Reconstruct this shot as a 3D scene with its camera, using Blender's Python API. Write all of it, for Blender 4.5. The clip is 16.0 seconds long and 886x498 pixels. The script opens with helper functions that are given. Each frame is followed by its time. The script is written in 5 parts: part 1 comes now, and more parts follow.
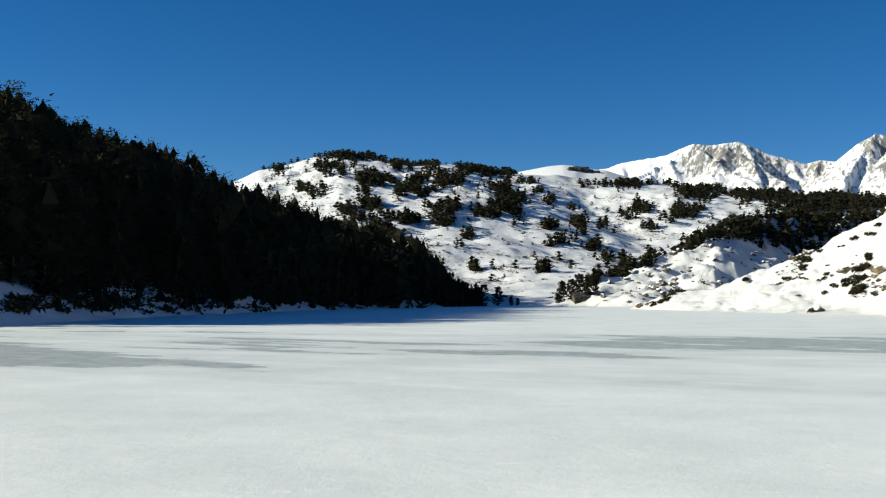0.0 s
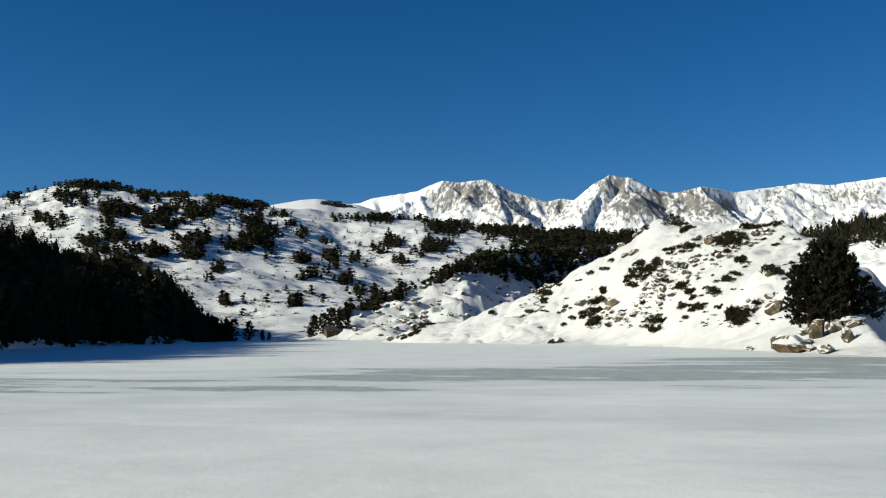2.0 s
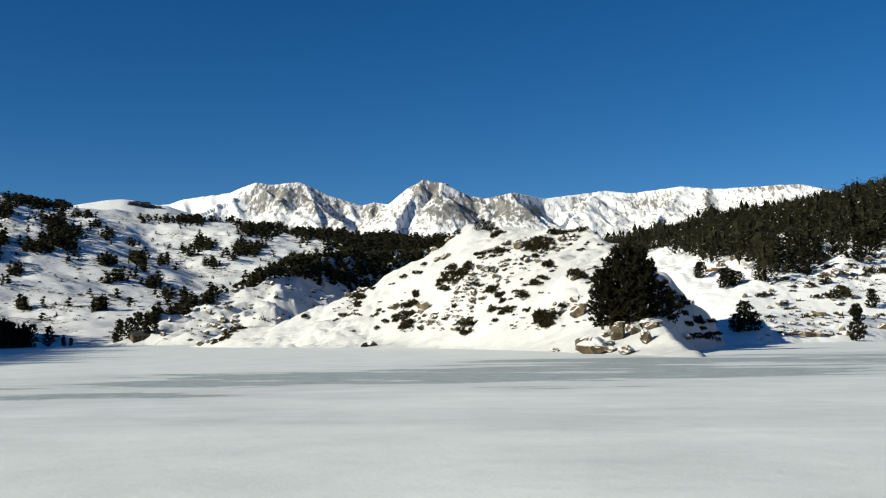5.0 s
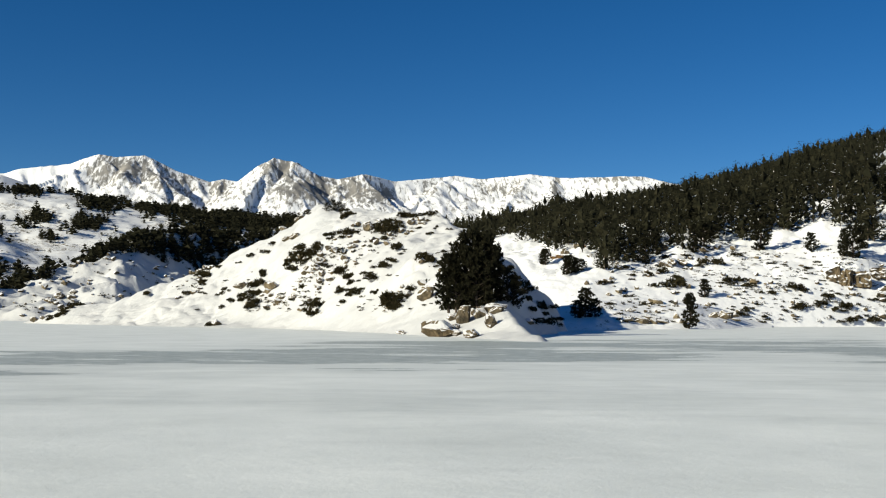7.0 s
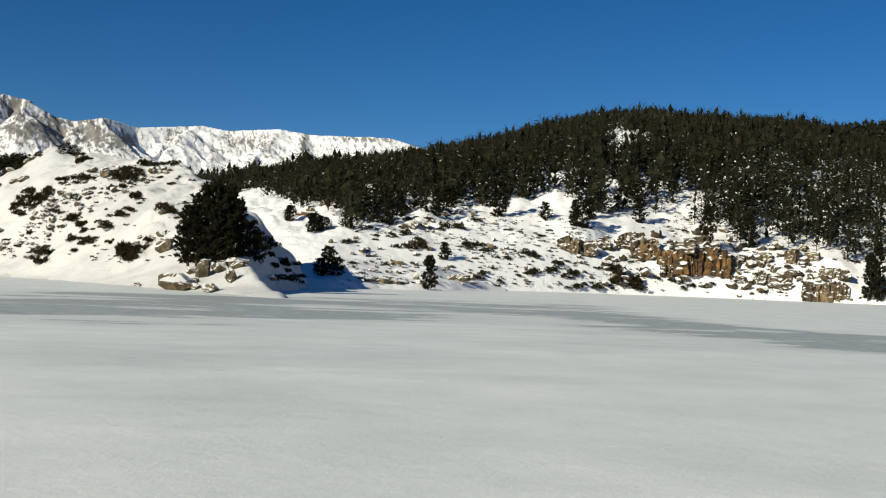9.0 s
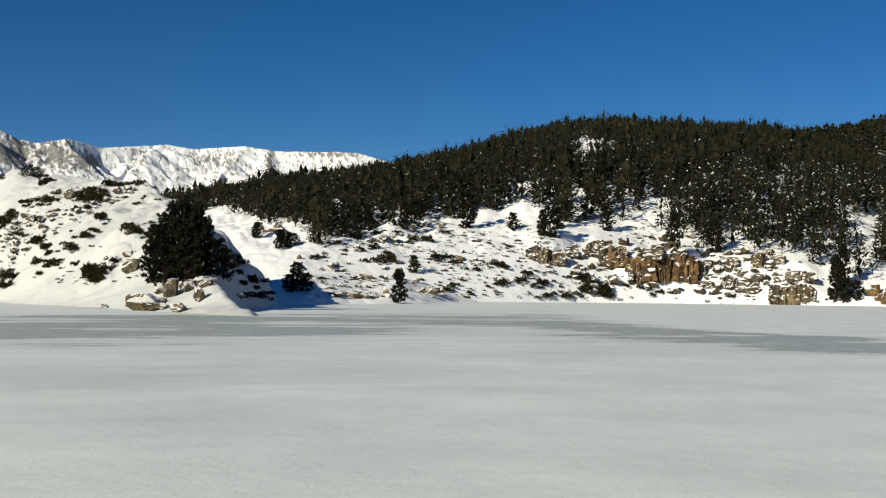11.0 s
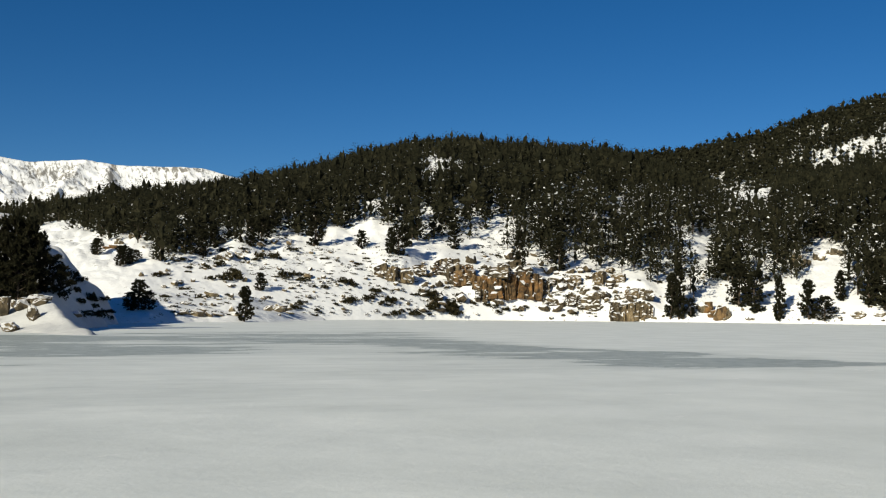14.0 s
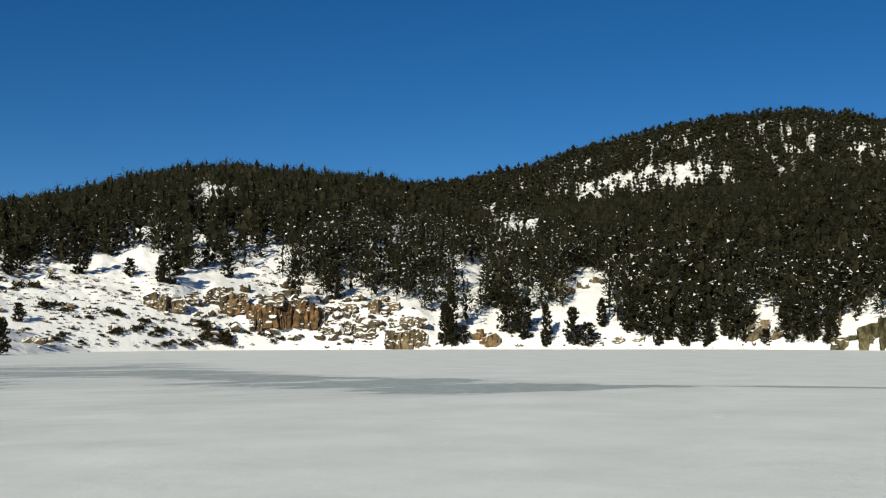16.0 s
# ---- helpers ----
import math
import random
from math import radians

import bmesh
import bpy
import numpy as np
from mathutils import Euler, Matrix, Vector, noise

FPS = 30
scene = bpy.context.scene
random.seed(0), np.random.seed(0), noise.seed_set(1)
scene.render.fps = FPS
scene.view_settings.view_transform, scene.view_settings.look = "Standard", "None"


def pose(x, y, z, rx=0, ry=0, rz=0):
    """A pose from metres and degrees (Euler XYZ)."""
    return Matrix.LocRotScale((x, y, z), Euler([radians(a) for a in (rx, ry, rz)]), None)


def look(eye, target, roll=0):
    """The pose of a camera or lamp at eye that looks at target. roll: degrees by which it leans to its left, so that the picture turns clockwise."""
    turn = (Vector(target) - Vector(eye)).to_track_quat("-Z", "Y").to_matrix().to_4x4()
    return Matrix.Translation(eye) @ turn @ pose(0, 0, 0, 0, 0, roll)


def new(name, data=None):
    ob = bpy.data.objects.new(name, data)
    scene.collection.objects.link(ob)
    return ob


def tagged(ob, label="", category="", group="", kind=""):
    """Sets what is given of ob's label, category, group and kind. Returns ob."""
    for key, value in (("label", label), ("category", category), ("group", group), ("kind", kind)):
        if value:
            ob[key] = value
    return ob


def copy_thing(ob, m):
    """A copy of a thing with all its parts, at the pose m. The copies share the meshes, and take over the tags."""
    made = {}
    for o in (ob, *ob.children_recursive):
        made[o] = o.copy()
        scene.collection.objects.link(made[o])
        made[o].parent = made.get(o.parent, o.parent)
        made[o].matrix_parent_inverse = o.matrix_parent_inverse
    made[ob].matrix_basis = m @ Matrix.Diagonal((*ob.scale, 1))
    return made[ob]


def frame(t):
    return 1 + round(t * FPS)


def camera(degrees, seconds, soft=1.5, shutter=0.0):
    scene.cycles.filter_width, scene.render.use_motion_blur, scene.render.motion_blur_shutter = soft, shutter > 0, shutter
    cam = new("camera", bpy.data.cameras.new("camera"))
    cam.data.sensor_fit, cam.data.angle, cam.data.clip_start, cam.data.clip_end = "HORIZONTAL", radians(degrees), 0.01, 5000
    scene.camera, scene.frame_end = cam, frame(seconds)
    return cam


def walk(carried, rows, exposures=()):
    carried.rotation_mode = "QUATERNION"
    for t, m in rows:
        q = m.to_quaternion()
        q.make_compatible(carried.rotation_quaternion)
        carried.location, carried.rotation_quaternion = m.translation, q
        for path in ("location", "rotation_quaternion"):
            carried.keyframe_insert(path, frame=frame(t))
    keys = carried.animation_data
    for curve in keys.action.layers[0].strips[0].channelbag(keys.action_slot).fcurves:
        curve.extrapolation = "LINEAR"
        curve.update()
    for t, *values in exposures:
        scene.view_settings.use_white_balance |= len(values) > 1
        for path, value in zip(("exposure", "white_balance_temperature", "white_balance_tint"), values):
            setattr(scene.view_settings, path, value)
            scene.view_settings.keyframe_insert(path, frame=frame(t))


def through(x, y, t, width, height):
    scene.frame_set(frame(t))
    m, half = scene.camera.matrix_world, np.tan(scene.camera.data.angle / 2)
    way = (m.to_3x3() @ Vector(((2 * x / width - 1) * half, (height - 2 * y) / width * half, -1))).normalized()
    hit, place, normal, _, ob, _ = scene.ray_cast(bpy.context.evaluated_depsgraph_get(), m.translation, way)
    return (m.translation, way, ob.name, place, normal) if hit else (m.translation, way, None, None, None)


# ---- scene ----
# ---------------------------------------------------------------- camera
# A visitor stands on the frozen lake and turns slowly to the right, camera at arm's length.
EYE, ARM = 1.6, 0.4
cam = camera(44.35, 16.0, soft=1.15)
# seconds, yaw, pitch, roll in degrees
ROWS = [
    (0.0, 0.02, 2.64, 0.19),
    (0.5, -3.72, 4.15, 0.40),
    (1.0, -8.18, 4.33, 0.56),
    (1.5, -10.37, 4.98, 0.08),
    (2.0, -12.99, 4.40, -0.40),
    (2.5, -15.71, 4.10, -0.61),
    (3.0, -17.11, 4.15, -0.48),
    (5.5, -24.64, 4.40, -0.05),
    (6.0, -26.81, 4.14, 0.92),
    (6.5, -29.26, 3.80, 0.49),
    (7.0, -30.71, 3.50, 0.30),
    (7.5, -33.55, 2.82, 0.70),
    (8.0, -39.79, 3.73, 2.44),
    (8.5, -42.71, 2.78, 1.48),
    (9.0, -44.13, 1.57, 2.26),
    (11.5, -46.48, 2.26, 0.12),
    (12.0, -48.57, 1.97, 0.24),
    (12.5, -51.17, 2.29, 0.23),
    (13.0, -51.70, 2.24, 1.56),
    (13.5, -51.04, 3.12, 1.52),
    (14.0, -53.71, 3.30, 0.54),
    (14.5, -57.23, 3.92, -0.35),
    (15.0, -59.30, 3.21, -0.40),
    (15.5, -62.97, 4.72, -0.75),
    (16.0, -65.49, 4.85, -0.14),
]


def stand(yaw, pitch, roll):
    b = radians(-yaw)
    place = pose(ARM * math.sin(b), ARM * math.cos(b), EYE, 0, 0, yaw)
    return place @ pose(0, 0, 0, 90 + pitch) @ pose(0, 0, 0, 0, 0, roll)


walk(cam, [(t, stand(y, p, r)) for t, y, p, r in ROWS], [(0.0, 0.66, 6620, 2), (2.0, 0.38, 6620, 2), (5.0, 0.42, 6720, 3), (8.0, 0.38, 6850, 4), (9.5, 0.21, 6950, 4), (14.0, 0.22, 6950, 4), (16.0, 0.25, 6950, 4)])

# ---------------------------------------------------------------- light
SUN_BEARING, SUN_HEIGHT = -92.0, 23.5      # degrees clockwise from +y, degrees above the horizon
world = bpy.data.worlds.new("winter_sky")
scene.world = world
world.use_nodes = True
wn = world.node_tree
sky = wn.nodes.new("ShaderNodeTexSky")
sky.sky_type, sky.sun_disc = "NISHITA", False
sky.sun_elevation, sky.sun_rotation = radians(SUN_HEIGHT), radians(SUN_BEARING)
sky.altitude, sky.air_density, sky.dust_density, sky.ozone_density = 2000, 0.8, 0.0, 4.0
rich = wn.nodes.new("ShaderNodeHueSaturation")      # the thin dry air of a high valley
rich.inputs["Saturation"].default_value, rich.inputs["Hue"].default_value = 1.26, 0.505
wn.links.new(sky.outputs[0], rich.inputs["Color"])
wn.links.new(rich.outputs[0], wn.nodes["Background"].inputs[0])
wn.nodes["Background"].inputs[1].default_value = 0.064

sun = new("sun", bpy.data.lights.new("sun", "SUN"))
sun.data.energy, sun.data.angle, sun.data.color = 5.0, radians(0.5), (1.0, 0.937, 0.81)
sb, se = radians(SUN_BEARING), radians(SUN_HEIGHT)
sun.matrix_world = look((300 * math.sin(sb) * math.cos(se), 300 * math.cos(sb) * math.cos(se), 300 * math.sin(se)), (0, 0, 0))

# ---------------------------------------------------------------- materials


def material(name, rough=0.8, colour=(0.5, 0.5, 0.5), gloss=0.2):
    m = bpy.data.materials.new(name)
    m.use_nodes = True
    b = m.node_tree.nodes["Principled BSDF"]
    b.inputs["Roughness"].default_value = rough
    b.inputs["Base Color"].default_value = (*colour, 1)
    b.inputs["Specular IOR Level"].default_value = gloss
    return m, m.node_tree, b


def node(tree, kind, **values):
    n = tree.nodes.new(kind)
    for key, value in values.items():
        n.inputs[key].default_value = value
    return n


def ramp(tree, source, stops):
    n = tree.nodes.new("ShaderNodeValToRGB")
    while len(n.color_ramp.elements) < len(stops):
        n.color_ramp.elements.new(0.5)
    for e, (p, c) in zip(n.color_ramp.elements, stops):
        e.position, e.color = p, (*c, 1) if len(c) == 3 else c
    tree.links.new(source, n.inputs[0])
    return n.outputs[0]


def grain(tree, scale, detail=6, rough=0.6, stretch=None, placed=False):
    """Noise in metres; placed: by the place in the world, so that no two stones look alike."""
    co = tree.nodes.new("ShaderNodeNewGeometry").outputs["Position"] if placed else tree.nodes.new("ShaderNodeTexCoord").outputs["Object"]
    if stretch:
        mp = tree.nodes.new("ShaderNodeMapping")
        mp.inputs["Scale"].default_value = stretch
        tree.links.new(co, mp.inputs[0])
        co = mp.outputs[0]
    n = node(tree, "ShaderNodeTexNoise", Scale=scale, Detail=detail, Roughness=rough)
    tree.links.new(co, n.inputs["Vector"])
    return n.outputs["Fac"]


def bump(tree, bsdf, source, strength, distance):
    n = node(tree, "ShaderNodeBump", Strength=strength, Distance=distance)
    tree.links.new(source, n.inputs["Height"])
    tree.links.new(n.outputs[0], bsdf.inputs["Normal"])


def mixed(tree, factor, a, b):
    n = tree.nodes.new("ShaderNodeMix")
    n.data_type = "RGBA"
    for socket, value in ((n.inputs[0], factor), (n.inputs[6], a), (n.inputs[7], b)):
        if hasattr(value, "is_linked"):
            tree.links.new(value, socket)
        else:
            socket.default_value = value if isinstance(value, float) else (*value, 1)
    return n.outputs[2]


def snow_material():
    m, t, b = material("snow", 0.65)
    t.links.new(ramp(t, grain(t, 0.15, 8), [(0.3, (0.66, 0.67, 0.69)), (0.7, (0.75, 0.75, 0.76))]), b.inputs["Base Color"])
    bump(t, b, grain(t, 0.9, 8, 0.65), 0.7, 0.45)
    return m


def times(tree, a, b):
    n = tree.nodes.new("ShaderNodeMath")
    n.operation = "MULTIPLY"
    tree.links.new(a, n.inputs[0])
    tree.links.new(b, n.inputs[1])
    return n.outputs[0]


def speckled_material(name, size, amount, white=0.0):
    """Thin snow through which stones and dry heath show."""
    m, t, b = material(name, 0.75)
    snow = ramp(t, grain(t, 0.12, 8), [(0.3, (0.70 + white, 0.71 + white, 0.72 + white)), (0.7, (0.79 + white, 0.79 + white, 0.79 + white))])
    heath = ramp(t, grain(t, 0.6 / size, 5), [(0.35, (0.05, 0.045, 0.03)), (0.6, (0.17, 0.13, 0.08)), (0.75, (0.30, 0.25, 0.18))])
    fine = ramp(t, grain(t, 1.0 / size, 7, 0.72), [(0.60 - amount, (0, 0, 0)), (0.66 - amount, (1, 1, 1))])
    wide = ramp(t, grain(t, 0.07 / size, 4, 0.6), [(0.50, (0, 0, 0)), (0.60, (1, 1, 1))])
    t.links.new(mixed(t, times(t, fine, wide), snow, heath), b.inputs["Base Color"])
    bump(t, b, grain(t, 0.6 / size, 8, 0.7), 0.6, 0.4 * size)
    return m


def mountain_material():
    m, t, b = material("mountain_snow_and_rock", 0.8)
    spin = t.nodes.new("ShaderNodeMapping")
    spin.inputs["Rotation"].default_value = (0, 0, radians(24))
    squeeze = t.nodes.new("ShaderNodeMapping")
    squeeze.inputs["Scale"].default_value = (1.0, 0.35, 0.35)
    t.links.new(t.nodes.new("ShaderNodeTexCoord").outputs["Object"], spin.inputs[0])
    t.links.new(spin.outputs[0], squeeze.inputs[0])
    streak = node(t, "ShaderNodeTexNoise", Scale=0.075, Detail=10, Roughness=0.66, Distortion=0.5)
    t.links.new(squeeze.outputs[0], streak.inputs["Vector"])
    n1 = streak.outputs["Fac"]
    at = t.nodes.new("ShaderNodeAttribute")
    at.attribute_name = "rock"
    add = t.nodes.new("ShaderNodeMath")
    add.operation = "MULTIPLY_ADD"
    t.links.new(at.outputs["Fac"], add.inputs[0])
    add.inputs[1].default_value = -0.42
    t.links.new(n1, add.inputs[2])
    rock = ramp(t, grain(t, 0.02, 8), [(0.3, (0.13, 0.13, 0.13)), (0.5, (0.20, 0.192, 0.182)), (0.7, (0.28, 0.26, 0.235))])
    shift = t.nodes.new("ShaderNodeMapRange")
    shift.inputs["From Min"].default_value, shift.inputs["From Max"].default_value = 0.28, 0.40
    shift.inputs["To Min"].default_value, shift.inputs["To Max"].default_value = 1.0, 0.0
    t.links.new(add.outputs[0], shift.inputs["Value"])
    t.links.new(mixed(t, shift.outputs[0], (0.84, 0.84, 0.85), rock), b.inputs["Base Color"])
    bump(t, b, n1, 0.25, 6.0)
    return m


def ice_material():
    m, t, b = material("snow_crusted_ice", 0.5)
    at = t.nodes.new("ShaderNodeAttribute")
    at.attribute_name = "bare"
    spin = t.nodes.new("ShaderNodeMapping")
    spin.inputs["Rotation"].default_value = (0, 0, radians(30))
    squeeze = t.nodes.new("ShaderNodeMapping")
    squeeze.inputs["Scale"].default_value = (0.32, 1.0, 1.0)
    t.links.new(t.nodes.new("ShaderNodeTexCoord").outputs["Object"], spin.inputs[0])
    t.links.new(spin.outputs[0], squeeze.inputs[0])
    wind = node(t, "ShaderNodeTexNoise", Scale=0.33, Detail=12, Roughness=0.7)
    t.links.new(squeeze.outputs[0], wind.inputs["Vector"])
    streak = wind.outputs["Fac"]
    add = t.nodes.new("ShaderNodeMath")
    add.operation = "ADD"
    t.links.new(at.outputs["Fac"], add.inputs[0])
    t.links.new(streak, add.inputs[1])
    mask = ramp(t, add.outputs[0], [(0.74, (0, 0, 0)), (1.0, (0.36, 0.36, 0.36)), (1.32, (1, 1, 1))])
    crust = ramp(t, grain(t, 0.30, 10, 0.65), [(0.3, (0.655, 0.685, 0.670)), (0.5, (0.735, 0.765, 0.750)), (0.7, (0.815, 0.840, 0.825))])
    bare = ramp(t, grain(t, 1.4, 10, 0.7), [(0.3, (0.24, 0.28, 0.28)), (0.7, (0.50, 0.53, 0.52))])
    fleck = ramp(t, grain(t, 0.7, 9, 0.75, (0.5, 1.0, 1.0)), [(0.635, (0, 0, 0)), (0.69, (1, 1, 1))])
    t.links.new(mixed(t, fleck, mixed(t, mask, crust, bare), (0.90, 0.90, 0.89)), b.inputs["Base Color"])
    bump(t, b, grain(t, 2.2, 10, 0.7), 0.25, 0.06)
    return m


def needle_material(name, dark, middle, bright, through):
    m, t, b = material(name, 0.9, gloss=0.03)
    g = t.nodes.new("ShaderNodeNewGeometry")
    t.links.new(ramp(t, g.outputs["Random Per Island"], [(0.0, dark), (0.6, middle), (1.0, bright)]), b.inputs["Base Color"])
    thin = t.nodes.new("ShaderNodeBsdfTranslucent")
    thin.inputs["Color"].default_value = (*through, 1)
    mix = t.nodes.new("ShaderNodeMixShader")
    mix.inputs[0].default_value = 0.45
    t.links.new(b.outputs[0], mix.inputs[1])
    t.links.new(thin.outputs[0], mix.inputs[2])
    t.links.new(mix.outputs[0], [n for n in t.nodes if n.type == "OUTPUT_MATERIAL"][0].inputs["Surface"])
    return m


def bark_material():
    m, t, b = material("bark", 0.9, gloss=0.05)
    t.links.new(ramp(t, grain(t, 3, 6), [(0.3, (0.045, 0.035, 0.028)), (0.7, (0.12, 0.095, 0.075))]), b.inputs["Base Color"])
    return m


def rock_material(name, dark, middle, bright, snowy=0.80, other=None):
    """Weathered granite with lichen, and snow lying on what faces up."""
    m, t, b = material(name, 0.85)
    big = ramp(t, grain(t, 0.5, 8, 0.7, None, True), [(0.36, dark), (0.5, middle), (0.64, bright)])
    if other:
        each = ramp(t, t.nodes.new("ShaderNodeObjectInfo").outputs["Random"], [(0.35, (0, 0, 0)), (0.75, (1, 1, 1))])
        big = mixed(t, each, big, ramp(t, grain(t, 0.8, 8, 0.7, None, True), [(0.36, dark), (0.62, other)]))
    fine = ramp(t, grain(t, 1.8, 10, 0.75, (1, 1, 0.3), True), [(0.40, (0.25, 0.25, 0.25)), (0.55, (1, 1, 1))])
    mul = t.nodes.new("ShaderNodeMix")
    mul.data_type, mul.blend_type = "RGBA", "MULTIPLY"
    mul.inputs[0].default_value = 0.8
    t.links.new(big, mul.inputs[6])
    t.links.new(fine, mul.inputs[7])
    g = t.nodes.new("ShaderNodeNewGeometry")
    sep = t.nodes.new("ShaderNodeSeparateXYZ")
    t.links.new(g.outputs["Normal"], sep.inputs[0])
    add = t.nodes.new("ShaderNodeMath")
    add.operation = "MULTIPLY_ADD"
    t.links.new(grain(t, 0.9, 8, 0.7, None, True), add.inputs[0])
    add.inputs[1].default_value = 0.5
    t.links.new(sep.outputs[2], add.inputs[2])
    lying = ramp(t, add.outputs[0], [(snowy + 0.10, (0, 0, 0)), (snowy + 0.22, (1, 1, 1))])
    t.links.new(mixed(t, lying, mul.outputs[2], (0.84, 0.84, 0.85)), b.inputs["Base Color"])
    bump(t, b, grain(t, 1.2, 10, 0.75, None, True), 1.0, 0.6)
    return m


SNOW, MOUNTAIN, ICE = snow_material(), mountain_material(), ice_material()
NEEDLES, BARK = needle_material("pine_needles", (0.018, 0.019, 0.012), (0.030, 0.030, 0.018), (0.046, 0.043, 0.025), (0.037, 0.035, 0.019)), bark_material()
JUNIPER = needle_material("juniper", (0.022, 0.022, 0.012), (0.048, 0.042, 0.022), (0.11, 0.085, 0.045), (0.05, 0.043, 0.02))
HEATH_NEAR, HEATH_FAR = speckled_material("snow_over_heath", 1.0, 0.02, 0.11), speckled_material("far_snow_over_heath", 1.6, 0.10, -0.03)
HEATH_THIN = speckled_material("snow_over_stones", 0.7, -0.03, -0.19)
OCHRE = rock_material("ochre_granite", (0.055, 0.04, 0.025), (0.185, 0.11, 0.05), (0.37, 0.185, 0.065), 0.74, (0.27, 0.17, 0.08))
# roof slate, kept dark to carry the shade of the saddle's rock step too
SLATE = rock_material("slate", (0.03, 0.03, 0.032), (0.06, 0.06, 0.062), (0.10, 0.098, 0.095), 1.2)
TAN = rock_material("tan_granite", (0.085, 0.068, 0.043), (0.20, 0.15, 0.088), (0.30, 0.225, 0.13), 0.64)
MOSS = rock_material("mossy_granite", (0.045, 0.045, 0.02), (0.13, 0.115, 0.06), (0.27, 0.22, 0.14), 0.86)
BROWN = rock_material("brown_granite", (0.035, 0.028, 0.02), (0.11, 0.085, 0.053), (0.21, 0.158, 0.095), 0.58)
GRANITE = rock_material("grey_granite", (0.08, 0.07, 0.048), (0.19, 0.15, 0.095), (0.30, 0.24, 0.145), 0.44)

# ---------------------------------------------------------------- numbers and meshes
rng = np.random.default_rng(7)
PERM = np.concatenate([rng.permutation(512)] * 2)
VALS = rng.random(512)


def vnoise(x, y):
    """Smooth value noise, 0 to 1."""
    xi, yi = np.floor(x).astype(int), np.floor(y).astype(int)
    u, v = x - xi, y - yi
    u, v = u * u * (3 - 2 * u), v * v * (3 - 2 * v)

    def at(i, j):
        return VALS[PERM[(PERM[i & 511] + j) & 511]]
    return (at(xi, yi) * (1 - u) + at(xi + 1, yi) * u) * (1 - v) + (at(xi, yi + 1) * (1 - u) + at(xi + 1, yi + 1) * u) * v


def fbm(x, y, size, octaves=5, gain=0.5):
    """Layered noise about 0, between about -1 and 1."""
    total, amp = 0.0, 1.0
    for k in range(octaves):
        f = 2.0 ** k / size
        total = total + amp * (2 * vnoise(x * f + 37.1 * k + 900, y * f + 11.7 * k + 900) - 1)
        amp *= gain
    return total


def ridged(x, y, size, octaves=6):
    total, amp = 0.0, 1.0
    for k in range(octaves):
        f = 2.0 ** k / size
        total = total + amp * (1 - 2 * np.abs(2 * vnoise(x * f + 71.3 * k + 900, y * f + 5.9 * k + 900) - 1))
        amp *= 0.5
    return total


def mesh_of(name, verts, faces, materials, index=None, smooth=False):
    """A mesh from arrays; faces all have the same number of corners."""
    me = bpy.data.meshes.new(name)
    n, k = faces.shape
    me.vertices.add(len(verts))
    me.vertices.foreach_set("co", np.asarray(verts, np.float32).ravel())
    me.loops.add(n * k)
    me.loops.foreach_set("vertex_index", faces.astype(np.int32).ravel())
    me.polygons.add(n)
    me.polygons.foreach_set("loop_start", np.arange(0, n * k, k, dtype=np.int32))
    me.polygons.foreach_set("loop_total", np.full(n, k, np.int32))
    for m in materials:
        me.materials.append(m)
    if index is not None:
        me.polygons.foreach_set("material_index", np.asarray(index, np.int32))
    me.polygons.foreach_set("use_smooth", np.full(n, smooth))
    me.update(calc_edges=True)
    return me


def grid_faces(rows, cols):
    a = (np.arange(rows - 1)[:, None] * cols + np.arange(cols - 1)[None, :]).ravel()
    return np.stack([a, a + cols, a + cols + 1, a + 1], 1)


def part(name, mesh, parent=None, label=""):
    ob = new(name, mesh)
    if parent:
        ob.parent = parent
    return tagged(ob, label) if label else ob


def xy(bearing, r):
    b = np.radians(bearing)
    return r * np.sin(b), r * np.cos(b)


